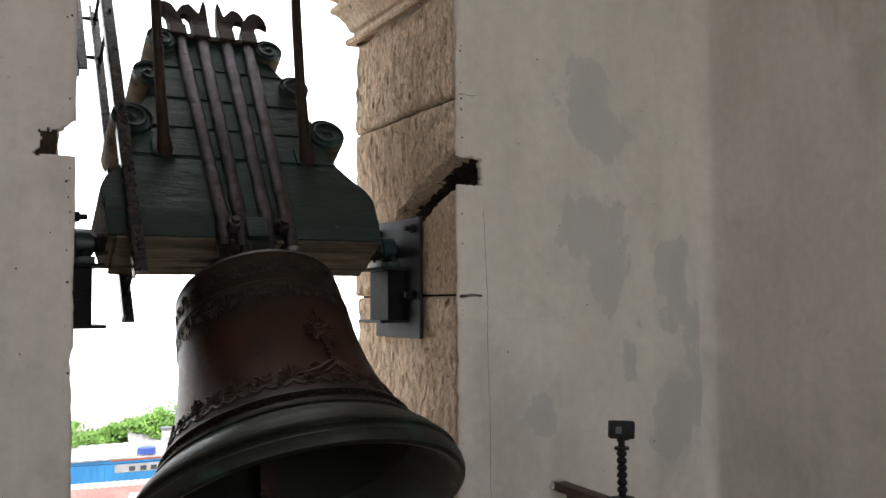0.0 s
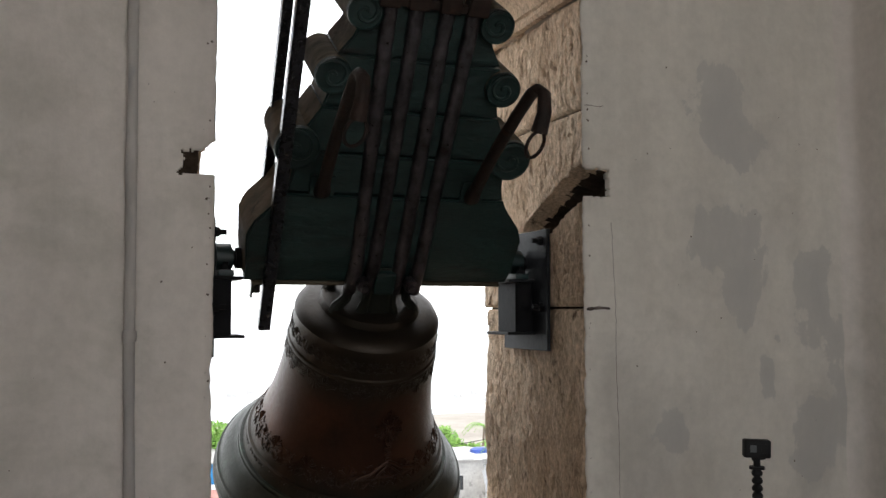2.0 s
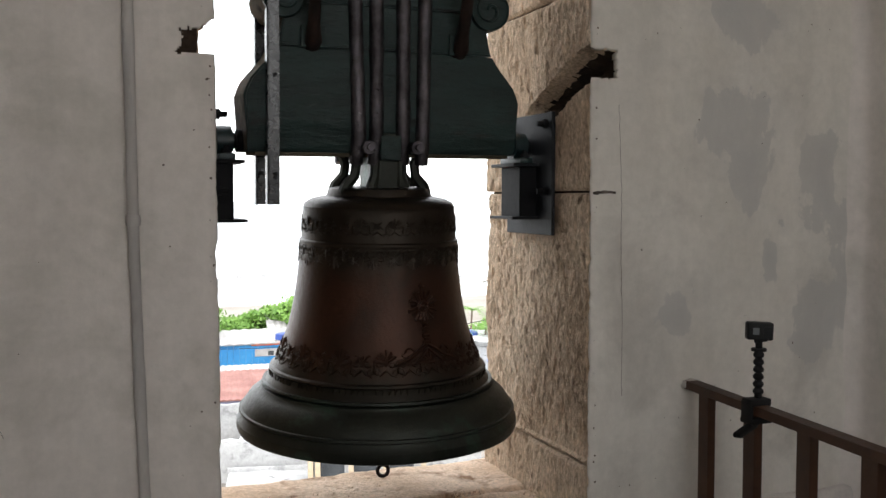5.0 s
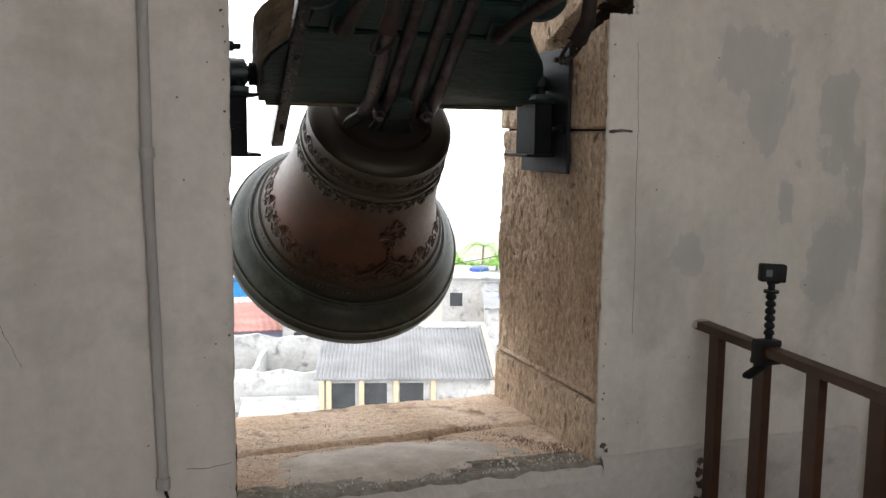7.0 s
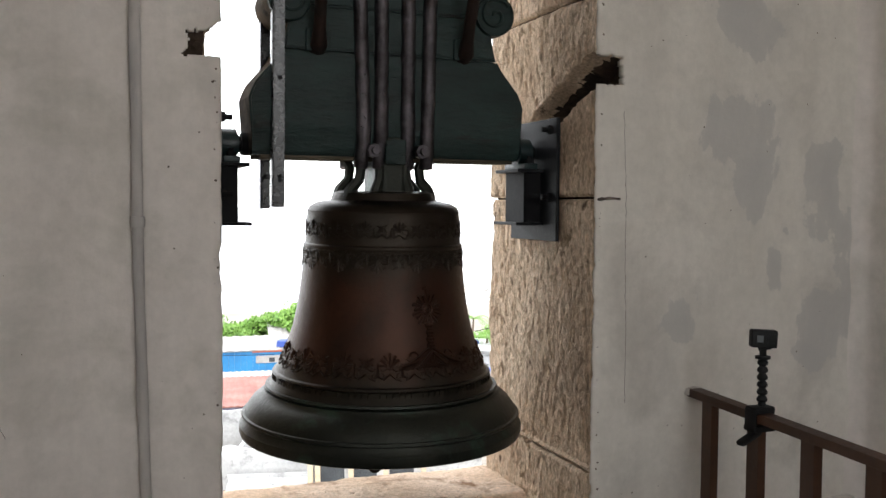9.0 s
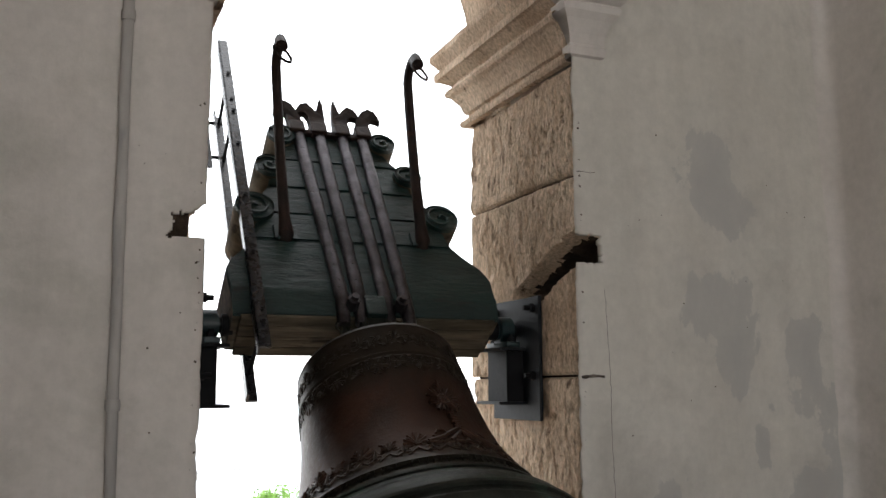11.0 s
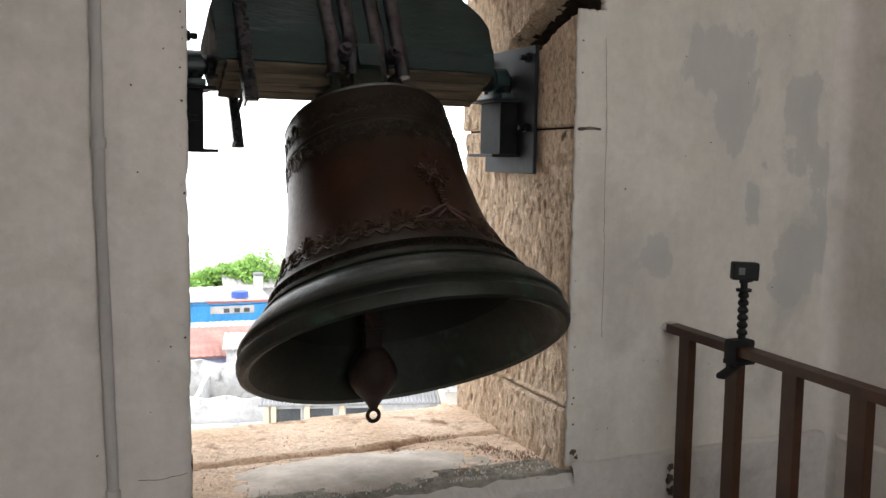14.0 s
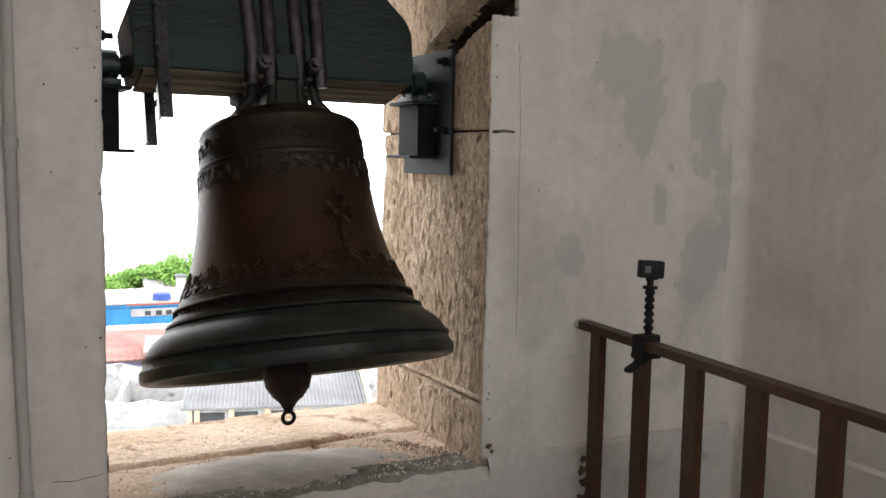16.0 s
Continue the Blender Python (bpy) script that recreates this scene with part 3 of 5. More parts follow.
def crack(pts, w, seed):
    bm = bmesh.new()
    up, lo = [], []
    fine_pts = []
    for (x0, z0), (x1, z1) in zip(pts, pts[1:]):
        k = max(2, int(math.hypot(x1 - x0, z1 - z0) / 0.008))
        fine_pts += [(x0 + (x1 - x0) * i / k, z0 + (z1 - z0) * i / k) for i in range(k)]
    for i, (x, z) in enumerate(fine_pts):
        j = 0.003 * fbm(i * 0.3, seed, 1)
        ww = w * (0.55 + 0.7 * abs(fbm(i * 0.35, seed, 4)))
        vertical = abs(pts[-1][1] - pts[0][1]) > abs(pts[-1][0] - pts[0][0])
        dx, dz = (ww, 0) if vertical else (0, ww)
        jx, jz = (j, 0) if vertical else (0, j)
        y = WY - 0.0035
        up.append(bm.verts.new((x + jx + dx, y, z + jz + dz)))
        lo.append(bm.verts.new((x + jx - dx, y, z + jz - dz)))
    for i in range(len(up) - 1):
        bm.faces.new((lo[i], lo[i + 1], up[i + 1], up[i]))
    return bm


CRACK = material("dark_crack", (0.03, 0.025, 0.02), (0.16, 0.13, 0.11), 30, 0.95, bump=0, fine=0.2)
for k, (pts, w) in enumerate((([(1.29, 1.548), (1.33, 1.551), (1.375, 1.55)], 0.0058), ([(1.374, 1.80), (1.378, 1.70), (1.385, 1.55), (1.384, 1.38), (1.39, 1.2), (1.39, 0.95)], 0.0010),
                              ([(1.29, 2.14), (1.36, 2.142)], 0.0012), ([(-0.42, 1.28), (-0.30, 1.12), (-0.24, 0.98)], 0.0008), ([(0.12, 0.70), (0.17, 0.695), (0.24, 0.705)], 0.0012), ([(1.64, 0.60), (1.645, 0.55)], 0.002))):
    child(part("crack", crack(pts, w, 3.0 * k + 1), CRACK), marks)


def blob(x, z, r, seed, y):
    """A ragged flake."""
    bm = bmesh.new()
    n = 26
    c = bm.verts.new((x, y, z))
    ring = []
    for k in range(n):
        a = 2 * math.pi * k / n
        q = r * max(0.15, 0.75 + 0.45 * fbm(math.cos(a) * 1.6 + seed * 7.3, math.sin(a) * 1.6, seed * 3.1, 3))
        ring.append(bm.verts.new((x + q * math.cos(a), y + 0.002, z + q * math.sin(a))))
    for k in range(n):
        bm.faces.new((c, ring[k], ring[(k + 1) % n]))
    return bm


rnd = random.Random(4)
PITS = [(2.031, 1.85), (1.46, 1.99), (1.50, 2.01), (1.58, 2.03), (1.385, 0.69), (1.42, 0.69), (1.51, 0.70), (1.66, 1.48), (1.75, 1.52), (1.60, 1.62), (0.10, 1.10), (0.17, 0.98), (0.13, 1.42), (0.19, 1.7), (0.08, 2.1), (0.15, 0.86), (2.05, 2.05), (1.88, 1.70), (2.1, 1.2)]
PITS += [(rnd.uniform(1.4, 2.2), rnd.uniform(0.7, 2.4)) for _ in range(16)] + [(rnd.uniform(-0.7, 0.2), rnd.uniform(0.7, 2.3)) for _ in range(12)]
for k, (x, z) in enumerate(PITS):
    child(part("pit", blob(x, z, rnd.uniform(0.0010, 0.0034), k, WY - 0.0065), BROKEN), marks)
for k, (x, z, r, y) in enumerate(((1.305, 0.632, 0.012, WY - 0.007), (1.315, 0.615, 0.008, WY - 0.008), (1.632, 0.555, 0.016, WY - 0.032), (1.628, 0.52, 0.022, WY - 0.032), (1.634, 0.48, 0.02, WY - 0.032), (1.63, 0.43, 0.024, WY - 0.032), (1.64, 0.38, 0.022, WY - 0.032))):
    child(part("spall", blob(x, z, r, 50 + k, y), BROKEN), marks)

# chips along the worn plaster edges
for k in range(56):
    left_side = k % 2
    z = rnd.uniform(0.62, 2.4)
    x = LX - 0.012 - abs(rnd.gauss(0.002, 0.005)) if left_side else RX + 0.012 + abs(rnd.gauss(0.002, 0.005))
    child(part("edge_chip", blob(x, z, rnd.uniform(0.0012, 0.0045), 100 + k, WY - 0.004), BROKEN if rnd.random() < 0.75 else DADO), marks)

# smooth cement smeared over the sill's stones
verts, faces, used = [], [], {}
nx, ny = 60, 34
for j in range(ny + 1):
    for i in range(nx + 1):
        x, y = 0.38 + 0.78 * i / nx, 2.69 + 0.30 * j / ny
        d = math.hypot((x - 0.70) / 0.27, (y - 2.845) / 0.115) + 0.35 * fbm(x * 6, y * 9, 3.0, 4)
        verts.append((x, y, SILL + 0.0085 + 0.0025 * fbm(x * 9, y * 9, 1.0) - 0.022 * max(0, d - 0.72)))
n = nx + 1
for j in range(ny):
    for i in range(nx):
        faces.append((j * n + i, j * n + i + 1, (j + 1) * n + i + 1, (j + 1) * n + i))
PATCH = material("smooth_cement", (0.40, 0.35, 0.295), (0.58, 0.52, 0.45), 7, 0.85, bump=0.35, bump_scale=45, fine=0.1)
child(new("cement_patch", mesh("cement_patch", verts, faces, PATCH, True)), sill, "smooth pale grey cement smear")

WHITECHIP = material("plaster_flakes", (0.55, 0.53, 0.50), (0.75, 0.73, 0.70), 40, 0.9, bump=0, fine=0.1)
# crumbs on the sill
verts, faces = [], []
def crumb(x, y, r, z=SILL + 0.002):
    b = len(verts)
    for q in range(4):
        a = 1.57 * q + rnd.uniform(-0.5, 0.5)
        verts.append((x + r * math.cos(a), y + r * math.sin(a) * 0.8, z - 0.006))
    verts.append((x + rnd.uniform(-0.4, 0.4) * r, y, z + r * 0.7))
    faces.extend([(b, b + 1, b + 4), (b + 1, b + 2, b + 4), (b + 2, b + 3, b + 4), (b + 3, b, b + 4)])


for k in range(520):
    crumb(rnd.uniform(LX + 0.02, RX - 0.02), rnd.choice((rnd.uniform(2.68, 3.3), rnd.uniform(2.67, 2.80))), rnd.uniform(0.0008, 0.0030))
for k in range(520):
    u = rnd.random()
    crumb(1.02 + 0.24 * u + rnd.gauss(0, 0.02), 3.10 - 0.36 * u + rnd.gauss(0, 0.030), rnd.uniform(0.0010, 0.0034))
lip = (verts, faces)
verts, faces = [], []
for k in range(190):
    x = LX + 0.03 + (RX - LX - 0.05) * rnd.random() ** 0.7
    crumb(x, rnd.choice((WY + 0.012 + abs(rnd.gauss(0, 0.02)), WY + 0.05 + abs(rnd.gauss(0, 0.05)))), rnd.uniform(0.0015, 0.0045), SILL + 0.003)
tagged(new("plaster_chips", mesh("plaster_chips", verts, faces, WHITECHIP)), "pale flakes of plaster along the sill's lip", "rubble", kind="stuff")
verts, faces = lip
CRUMB = material("mortar_crumbs", (0.22, 0.10, 0.055), (0.62, 0.54, 0.46), 22, 0.95, bump=0, fine=0.3)
tagged(new("crumbs", mesh("crumbs", verts, faces, CRUMB)), "loose mortar and brick crumbs on the sill", "rubble", kind="stuff")


# ---- the bell, its headstock and fittings; origin on the axle, bell hanging down ----
AXLE = (0.768, 3.005, 1.697)
bell = empty("church_bell", pose(*AXLE))
tagged(bell, "large aged bronze bell swinging from a green scrolled wooden headstock", "bell")

PROFILE = [(0.0, -0.1280), (0.128, -0.1280), (0.150, -0.1330), (0.155, -0.1440), (0.158, -0.1540), (0.172, -0.1570), (0.200, -0.1620), (0.220, -0.1730),
           (0.2275, -0.1860), (0.2265, -0.1900), (0.2285, -0.2080), (0.2325, -0.2760), (0.2375, -0.2800), (0.2385, -0.2860), (0.2365, -0.2910), (0.2385, -0.2960),
           (0.2365, -0.3020), (0.240, -0.3460), (0.247, -0.4060), (0.257, -0.4660), (0.270, -0.5210), (0.287, -0.5710), (0.304, -0.6110), (0.317, -0.6380),
           (0.326, -0.6405), (0.329, -0.6460), (0.321, -0.6520), (0.330, -0.6660), (0.338, -0.6800)]
BOW = [(0.338, -0.6800), (0.348, -0.6800), (0.350, -0.6860), (0.342, -0.6910), (0.353, -0.6935), (0.355, -0.6995), (0.368, -0.7080), (0.387, -0.7230), (0.402, -0.7430),
       (0.409, -0.7580), (0.416, -0.7590), (0.4175, -0.7660), (0.411, -0.7710), (0.418, -0.7860), (0.424, -0.7920), (0.425, -0.8080), (0.421, -0.8200), (0.410, -0.8240),
       (0.396, -0.8180), (0.380, -0.7860), (0.352, -0.7410), (0.322, -0.6860)]
INSIDE = [(0.322, -0.6860), (0.285, -0.6160), (0.250, -0.5260), (0.228, -0.4260), (0.217, -0.3260), (0.208, -0.2260), (0.185, -0.1910), (0.0, -0.1810)]
PROFILE, BOW, INSIDE = ([(r, z if z > -0.2 else -0.2 + 1.045 * (z + 0.2)) for r, z in line] for line in (PROFILE, BOW, INSIDE))
part("bell_body", lathe(bmesh.new(), PROFILE, 96), BRONZE, bell, "dark red-brown bronze bell body", True)
part("sound_bow", lathe(bmesh.new(), BOW, 96), PATINA, bell, "green-black bronze lip", True)
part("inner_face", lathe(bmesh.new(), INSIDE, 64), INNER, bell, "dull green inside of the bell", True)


def radius_at(z):
    for (r0, z0), (r1, z1) in zip(PROFILE[6:], PROFILE[7:]):
        if z0 >= z >= z1:
            return r0 + (r1 - r0) * (z0 - z) / max(1e-6, z0 - z1)
    return PROFILE[-1][0]


LOW = -0.0002


def on_bell(a, z, lift=LOW):
    r = radius_at(z) + lift
    return Vector((r * math.cos(a), r * math.sin(a), z))


def curl(bm, a, z, size, turn, flip, w):
    """A leaf scroll on the bell's skin."""
    pts = []
    for k in range(11):
        u = k / 10
        ang = turn + flip * u * 4.6
        rr = size * (1 - 0.75 * u)
        pts.append(on_bell(a + (rr * math.cos(ang)) / radius_at(z), z + rr * math.sin(ang)))
    tube(bm, pts, [w * (1.1 - 0.5 * k / 10) for k in range(11)], 5)


def frieze(name, z, n, down, size):
    """A low cast frieze: fans of petals with mirrored scrolls between them, large and small by turns."""
    bm = bmesh.new()
    w = 0.0021 * size / 0.02
    for k in range(n):
        a = 2 * math.pi * k / n
        r = radius_at(z)
        big = size * (1.35 if k % 2 == 0 else 0.8)
        for q in range(-3, 4):
            t = q * 0.42
            L = big * (1.0 - 0.07 * abs(q))
            tip = (math.sin(t) * L, math.cos(t) * L * down)
            mid = (math.sin(t * 0.8) * L * 0.55, math.cos(t * 0.8) * L * 0.55 * down)
            tube(bm, [on_bell(a, z, LOW), on_bell(a + mid[0] / r, z + mid[1], LOW), on_bell(a + tip[0] / r, z + tip[1], LOW)], [w * 0.7, w * 1.1, w * 1.2], 5)
        half_ = math.pi / n
        for s in (-1, 1):
            curl(bm, a + s * half_ * 0.62, z + 0.25 * size * down, size * 0.62, 1.6 * down, s * down, w)
            curl(bm, a + s * half_ * 0.80, z - 0.45 * size * down, size * 0.42, -1.4 * down, -s * down, w * 0.8)
            tube(bm, [on_bell(a, z - 0.3 * size * down, LOW), on_bell(a + s * half_ * 0.5, z - 0.75 * size * down, LOW), on_bell(a + s * half_, z - 0.5 * size * down, LOW)], w, 5)
        tube(bm, [on_bell(a + half_, z - 0.6 * size * down, LOW), on_bell(a + half_, z + 0.5 * size * down, LOW)], [w * 1.6, w * 0.7], 5)
    tagged(part(name, bm, BRONZE, bell, "low cast leaf-scroll frieze", True), kind="stuff")


def bands():
    frieze("upper_relief", -0.240, 30, 1, 0.022)
    frieze("hanging_relief", -0.318, 26, -1, 0.026)
    frieze("lower_relief", -0.612, 28, 1, 0.032)
    bm = bmesh.new()
    for k in range(120):
        a = 2 * math.pi * k / 120
        if k % 7 == 6:
            continue
        tube(bm, [on_bell(a, -0.684, LOW), on_bell(a, -0.668, LOW)], 0.0017, 5)
        tube(bm, [on_bell(a, -0.668 - 0.008 * (k % 3), LOW), on_bell(a + 0.024, -0.668 - 0.008 * (k % 2), LOW)], 0.0015, 5)
    tagged(part("lip_relief", bm, BRONZE, bell, "band of raised worn lettering", True), kind="stuff")


bands()


def emblem():
    bm = bmesh.new()
    a0, z0 = radians(-78), -0.454
    ra = radius_at(z0)
    P = lambda x, z, l=0.003: on_bell(a0 + x / ra, z0 + z, l)
    for k in range(20):
        t = 2 * math.pi * k / 20
        r1 = 0.047 if k % 2 else 0.040
        tube(bm, [P(0.017 * math.cos(t), 0.017 * math.sin(t)), P(r1 * math.cos(t), r1 * math.sin(t))], [0.0024, 0.0046], 5)
    for r, w in ((0.015, 0.004), (0.006, 0.004)):
        tube(bm, [P(r * math.cos(2 * math.pi * k / 14), r * math.sin(2 * math.pi * k / 14)) for k in range(15)], w, 5)
    tube(bm, [P(0, 0.045), P(0, 0.066)], 0.004, 5)
    tube(bm, [P(-0.010, 0.057), P(0.010, 0.057)], 0.0035, 5)
    for k in range(7):
        z = -0.045 - 0.009 * k
        tube(bm, [P(-0.010 + 0.004 * (k % 2), z), P(0.010 - 0.004 * (k % 2), z)], 0.0055, 6)
    for s in (-1, 1):
        tube(bm, [P(0, -0.105), P(s * 0.022, -0.118), P(s * 0.048, -0.138), P(s * 0.085, -0.152)], 0.006, 6)
        tube(bm, [P(0, -0.115), P(s * 0.020, -0.135), P(s * 0.035, -0.150)], 0.0045, 6)
    tube(bm, [P(-0.09, -0.156), P(0, -0.153), P(0.09, -0.156)], 0.0045, 6)
    for s in (-1, 1):
        curl_pts = [P(s * (0.05 + 0.012 * math.cos(t)), -0.125 + 0.012 * math.sin(t)) for t in np.linspace(0, 5, 10)]
        tube(bm, curl_pts, 0.003, 5)
    part("emblem", bm, BRONZE, bell, "cast sunburst emblem on a scrolled foot", True)


emblem()

# canons: the loops that tie the bell to the headstock
for x, y in ((-0.085, -0.06), (-0.035, -0.085), (0.035, -0.085), (0.085, -0.06), (-0.085, 0.06), (0.085, 0.06)):
    bm = bmesh.new()
    s = 1 if x > 0 else -1
    tube(bm, [(x * 1.45, y, -0.146), (x * 1.40, y, -0.125), (x * 1.1, y, -0.095), (x * 1.05, y, -0.06), (x * 1.25, y, -0.02), (x * 1.3, y, 0.02)], [0.021, 0.018, 0.016, 0.016, 0.017, 0.017], 8)
    part("canon", bm, PATINA, bell, "bronze hanging loop", True)
part("canon_block", box(bmesh.new(), (-0.035, -0.10, -0.146), (0.035, 0.10, 0.03), 0.012), PATINA, bell, "square bronze crown post")
part("crown_disc", lathe(bmesh.new(), [(0.0, -0.134), (0.105, -0.134), (0.112, -0.138), (0.112, -0.146)], 40), PATINA, bell, smooth=True)

# headstock in stacked planks
HALF = [(-0.03, 0.400), (0.125, 0.412), (0.165, 0.398), (0.20, 0.368), (0.235, 0.338), (0.27, 0.318), (0.30, 0.310), (0.36, 0.300), (0.43, 0.298), (0.475, 0.272),
        (0.515, 0.248), (0.56, 0.236), (0.62, 0.236), (0.665, 0.222), (0.71, 0.192), (0.75, 0.175), (0.79, 0.178), (0.815, 0.17)]


def half_width(z):
    zs, ws = [h[0] for h in HALF], [h[1] for h in HALF]
    return float(np.interp(z, zs, ws))


YT = 0.097
for k, (z0, z1) in enumerate(((-0.03, 0.262), (0.262, 0.385), (0.385, 0.515), (0.515, 0.66), (0.66, 0.815))):
    bm = bmesh.new()
    zz = np.linspace(z0 + (0.0022 if k else 0), z1 - 0.0022, 14)
    side = [(half_width(z), z) for z in zz]
    outline = side + [(-w - 0.005, z) for w, z in side[::-1]]
    if k == 0:
        prism(bm, outline, -YT, YT)
        for v in bm.verts:
            if v.co.z < 0.03:
                v.co.y *= 1 - 0.22 * (0.03 - v.co.z) / 0.065
    else:
        prism(bm, outline, -YT * (1 - 0.03 * k), YT * (1 - 0.03 * k))
    bmesh.ops.recalc_face_normals(bm, faces=bm.faces)
    for f in bm.faces:
        if f.normal.z < -0.6 and k == 0 or abs(f.normal.x) > 0.55:
            f.material_index = 1
    edges = [e for e in bm.edges if abs(e.verts[0].co.y - e.verts[1].co.y) < 1e-4 and len(e.link_faces) == 2 and e.calc_face_angle(0) > 0.9]
    bmesh.ops.bevel(bm, geom=edges, offset=0.006, segments=2, affect="EDGES")
    for v in bm.verts:
        v.co.z += 0.0022 * fbm(v.co.x * 9, k, v.co.y * 4) if 0.0 < v.co.z < 0.81 else 0
    part("plank", bm, [GREENWOOD, RAWWOOD], bell, "worn green-painted timber")
# added core inside the planks, to stop light leaking through their joints
bm = bmesh.new()
zz = np.linspace(0.02, 0.80, 40)
side = [(half_width(z) - 0.012, z) for z in zz]
prism(bm, side + [(-w, z) for w, z in side[::-1]], -YT * 0.78, YT * 0.78)
part("joint_light_stop", bm, GREENWOOD, bell, "added dark core that stops light through the plank joints")
# split underside boards
for y0, y1 in ((-0.082, -0.045), (-0.041, 0.0), (0.004, 0.045), (0.049, 0.085)):
    part("underside_board", box(bmesh.new(), (-0.385, y0, -0.041), (0.385, y1, -0.0295), 0.004), RAWWOOD, bell, "bare split timber")

for x0, zc, r in ((0.308, 0.398, 0.062), (0.238, 0.605, 0.050), (0.180, 0.778, 0.048)):
    for s in (-1, 1):
        bm = bmesh.new()
        n = 28
        rows = []
        for y, rr in ((-YT - 0.006, r * 0.9), (-YT - 0.012, r * 0.97), (-YT + 0.002, r), (YT - 0.002, r), (YT + 0.01, r * 0.95)):
            rows.append([bm.verts.new((s * x0 + rr * math.cos(2 * math.pi * k / n), y, zc + rr * math.sin(2 * math.pi * k / n))) for k in range(n)])
        for a, b in zip(rows, rows[1:]):
            for k in range(n):
                f = bm.faces.new((a[k], a[(k + 1) % n], b[(k + 1) % n], b[k]))
                f.material_index = 1 if a is rows[2] else 0
        bm.faces.new(rows[0])
        bm.faces.new(rows[-1])
        ob = part("scroll", bm, [GREENWOOD, RAWWOOD], bell, "carved scroll, green in front and bare on its side", True)
        bm = bmesh.new()
        pts = [(s * x0 + s * (r * (0.86 - 0.105 * t)) * math.cos(t * 1.15 + 0.6), -YT - 0.009, zc + (r * (0.86 - 0.105 * t)) * math.sin(t * 1.15 + 0.6)) for t in np.linspace(0, 7.4, 40)]
        tube(bm, pts, 0.0052, 6)
        part("volute", bm, GREENWOOD, ob, smooth=True)

# iron straps, bolts, leaf-shaped ends
STRAPS = ((-0.092, -0.116), (-0.040, -0.042), (0.040, 0.040), (0.100, 0.113))
for xb, xt in STRAPS:
    for s in (-1, 1):
        bm = bmesh.new()
        pts = [(xb * 1.05, s * (YT * 0.78 + 0.004), -0.06), (xb, s * (YT + 0.001), 0.02)]
        pts += [(xb + (xt - xb) * u, s * (YT + 0.001 - 0.010 * u), 0.02 + 0.775 * u) for u in np.linspace(0.04, 1, 30)]
        rr = [0.020, 0.0215] + [0.0212 + 0.0030 * fbm(xb * 20, u * 0.9, s) for u in range(30)]
        tube(bm, pts, rr, 10)
        part("strap", bm, IRON, bell, "hammered wrought-iron strap", True)
for x in (-0.070, 0.075):
    bm = bmesh.new()
    tube(bm, [(x, -YT - 0.004, -0.012), (x, -YT - 0.040, -0.012)], 0.020, 8)
    tube(bm, [(x, -YT - 0.036, -0.012), (x, -YT - 0.055, -0.012)], 0.011, 8)
    part("bolt", bm, IRON, bell, "rusty bolt", True)
part("wedge", box(bmesh.new(), (-0.032, -YT - 0.022, -0.05), (0.03, -YT + 0.02, 0.022), 0.005), GREENWOOD, bell)

LEAF = [(-0.032, 0.0), (0.032, 0.0), (0.034, 0.046), (0.028, 0.060), (0.032, 0.078), (0.048, 0.092), (0.068, 0.090), (0.086, 0.076), (0.082, 0.098), (0.064, 0.118), (0.036, 0.124), (0.010, 0.114), (-0.012, 0.090), (-0.028, 0.056)]
HORNED = LEAF[:11] + [(0.018, 0.112), (0.004, 0.094), (-0.004, 0.098), (-0.012, 0.130), (-0.022, 0.142), (-0.028, 0.120), (-0.032, 0.070)]
for y in (-YT + 0.006, YT - 0.006):
    for x, s, shape in ((-0.122, -1, LEAF), (-0.044, -1, HORNED), (0.040, 1, HORNED), (0.118, 1, LEAF)):
        bm = bmesh.new()
        prism(bm, [(x + 0.88 * s * px, 0.795 + 1.18 * pz) for px, pz in shape], y - 0.016, y + 0.016)
        for v in bm.verts:
            v.co.y += (1 if y > 0 else -1) * 1.1 * max(0, v.co.z - 0.835) ** 1.5
            if v.co.z > 0.86:
                v.co.y = y + (v.co.y - y) * 0.75
        bmesh.ops.bevel(bm, geom=list(bm.edges), offset=0.003, segments=1, affect="EDGES")
        part("iron_leaf", bm, RUSTY, bell, "curled wrought-iron leaf finial")
        part("leaf_foot", box(bmesh.new(), (x - 0.028, y - 0.026, 0.797), (x + 0.028, y + 0.026, 0.850), 0.006), RUSTY, bell, "square iron foot of a leaf finial")
    part("finial_band", box(bmesh.new(), (-0.155, y - 0.010, 0.800), (0.150, y + 0.010, 0.822), 0.003), RUSTY, bell)

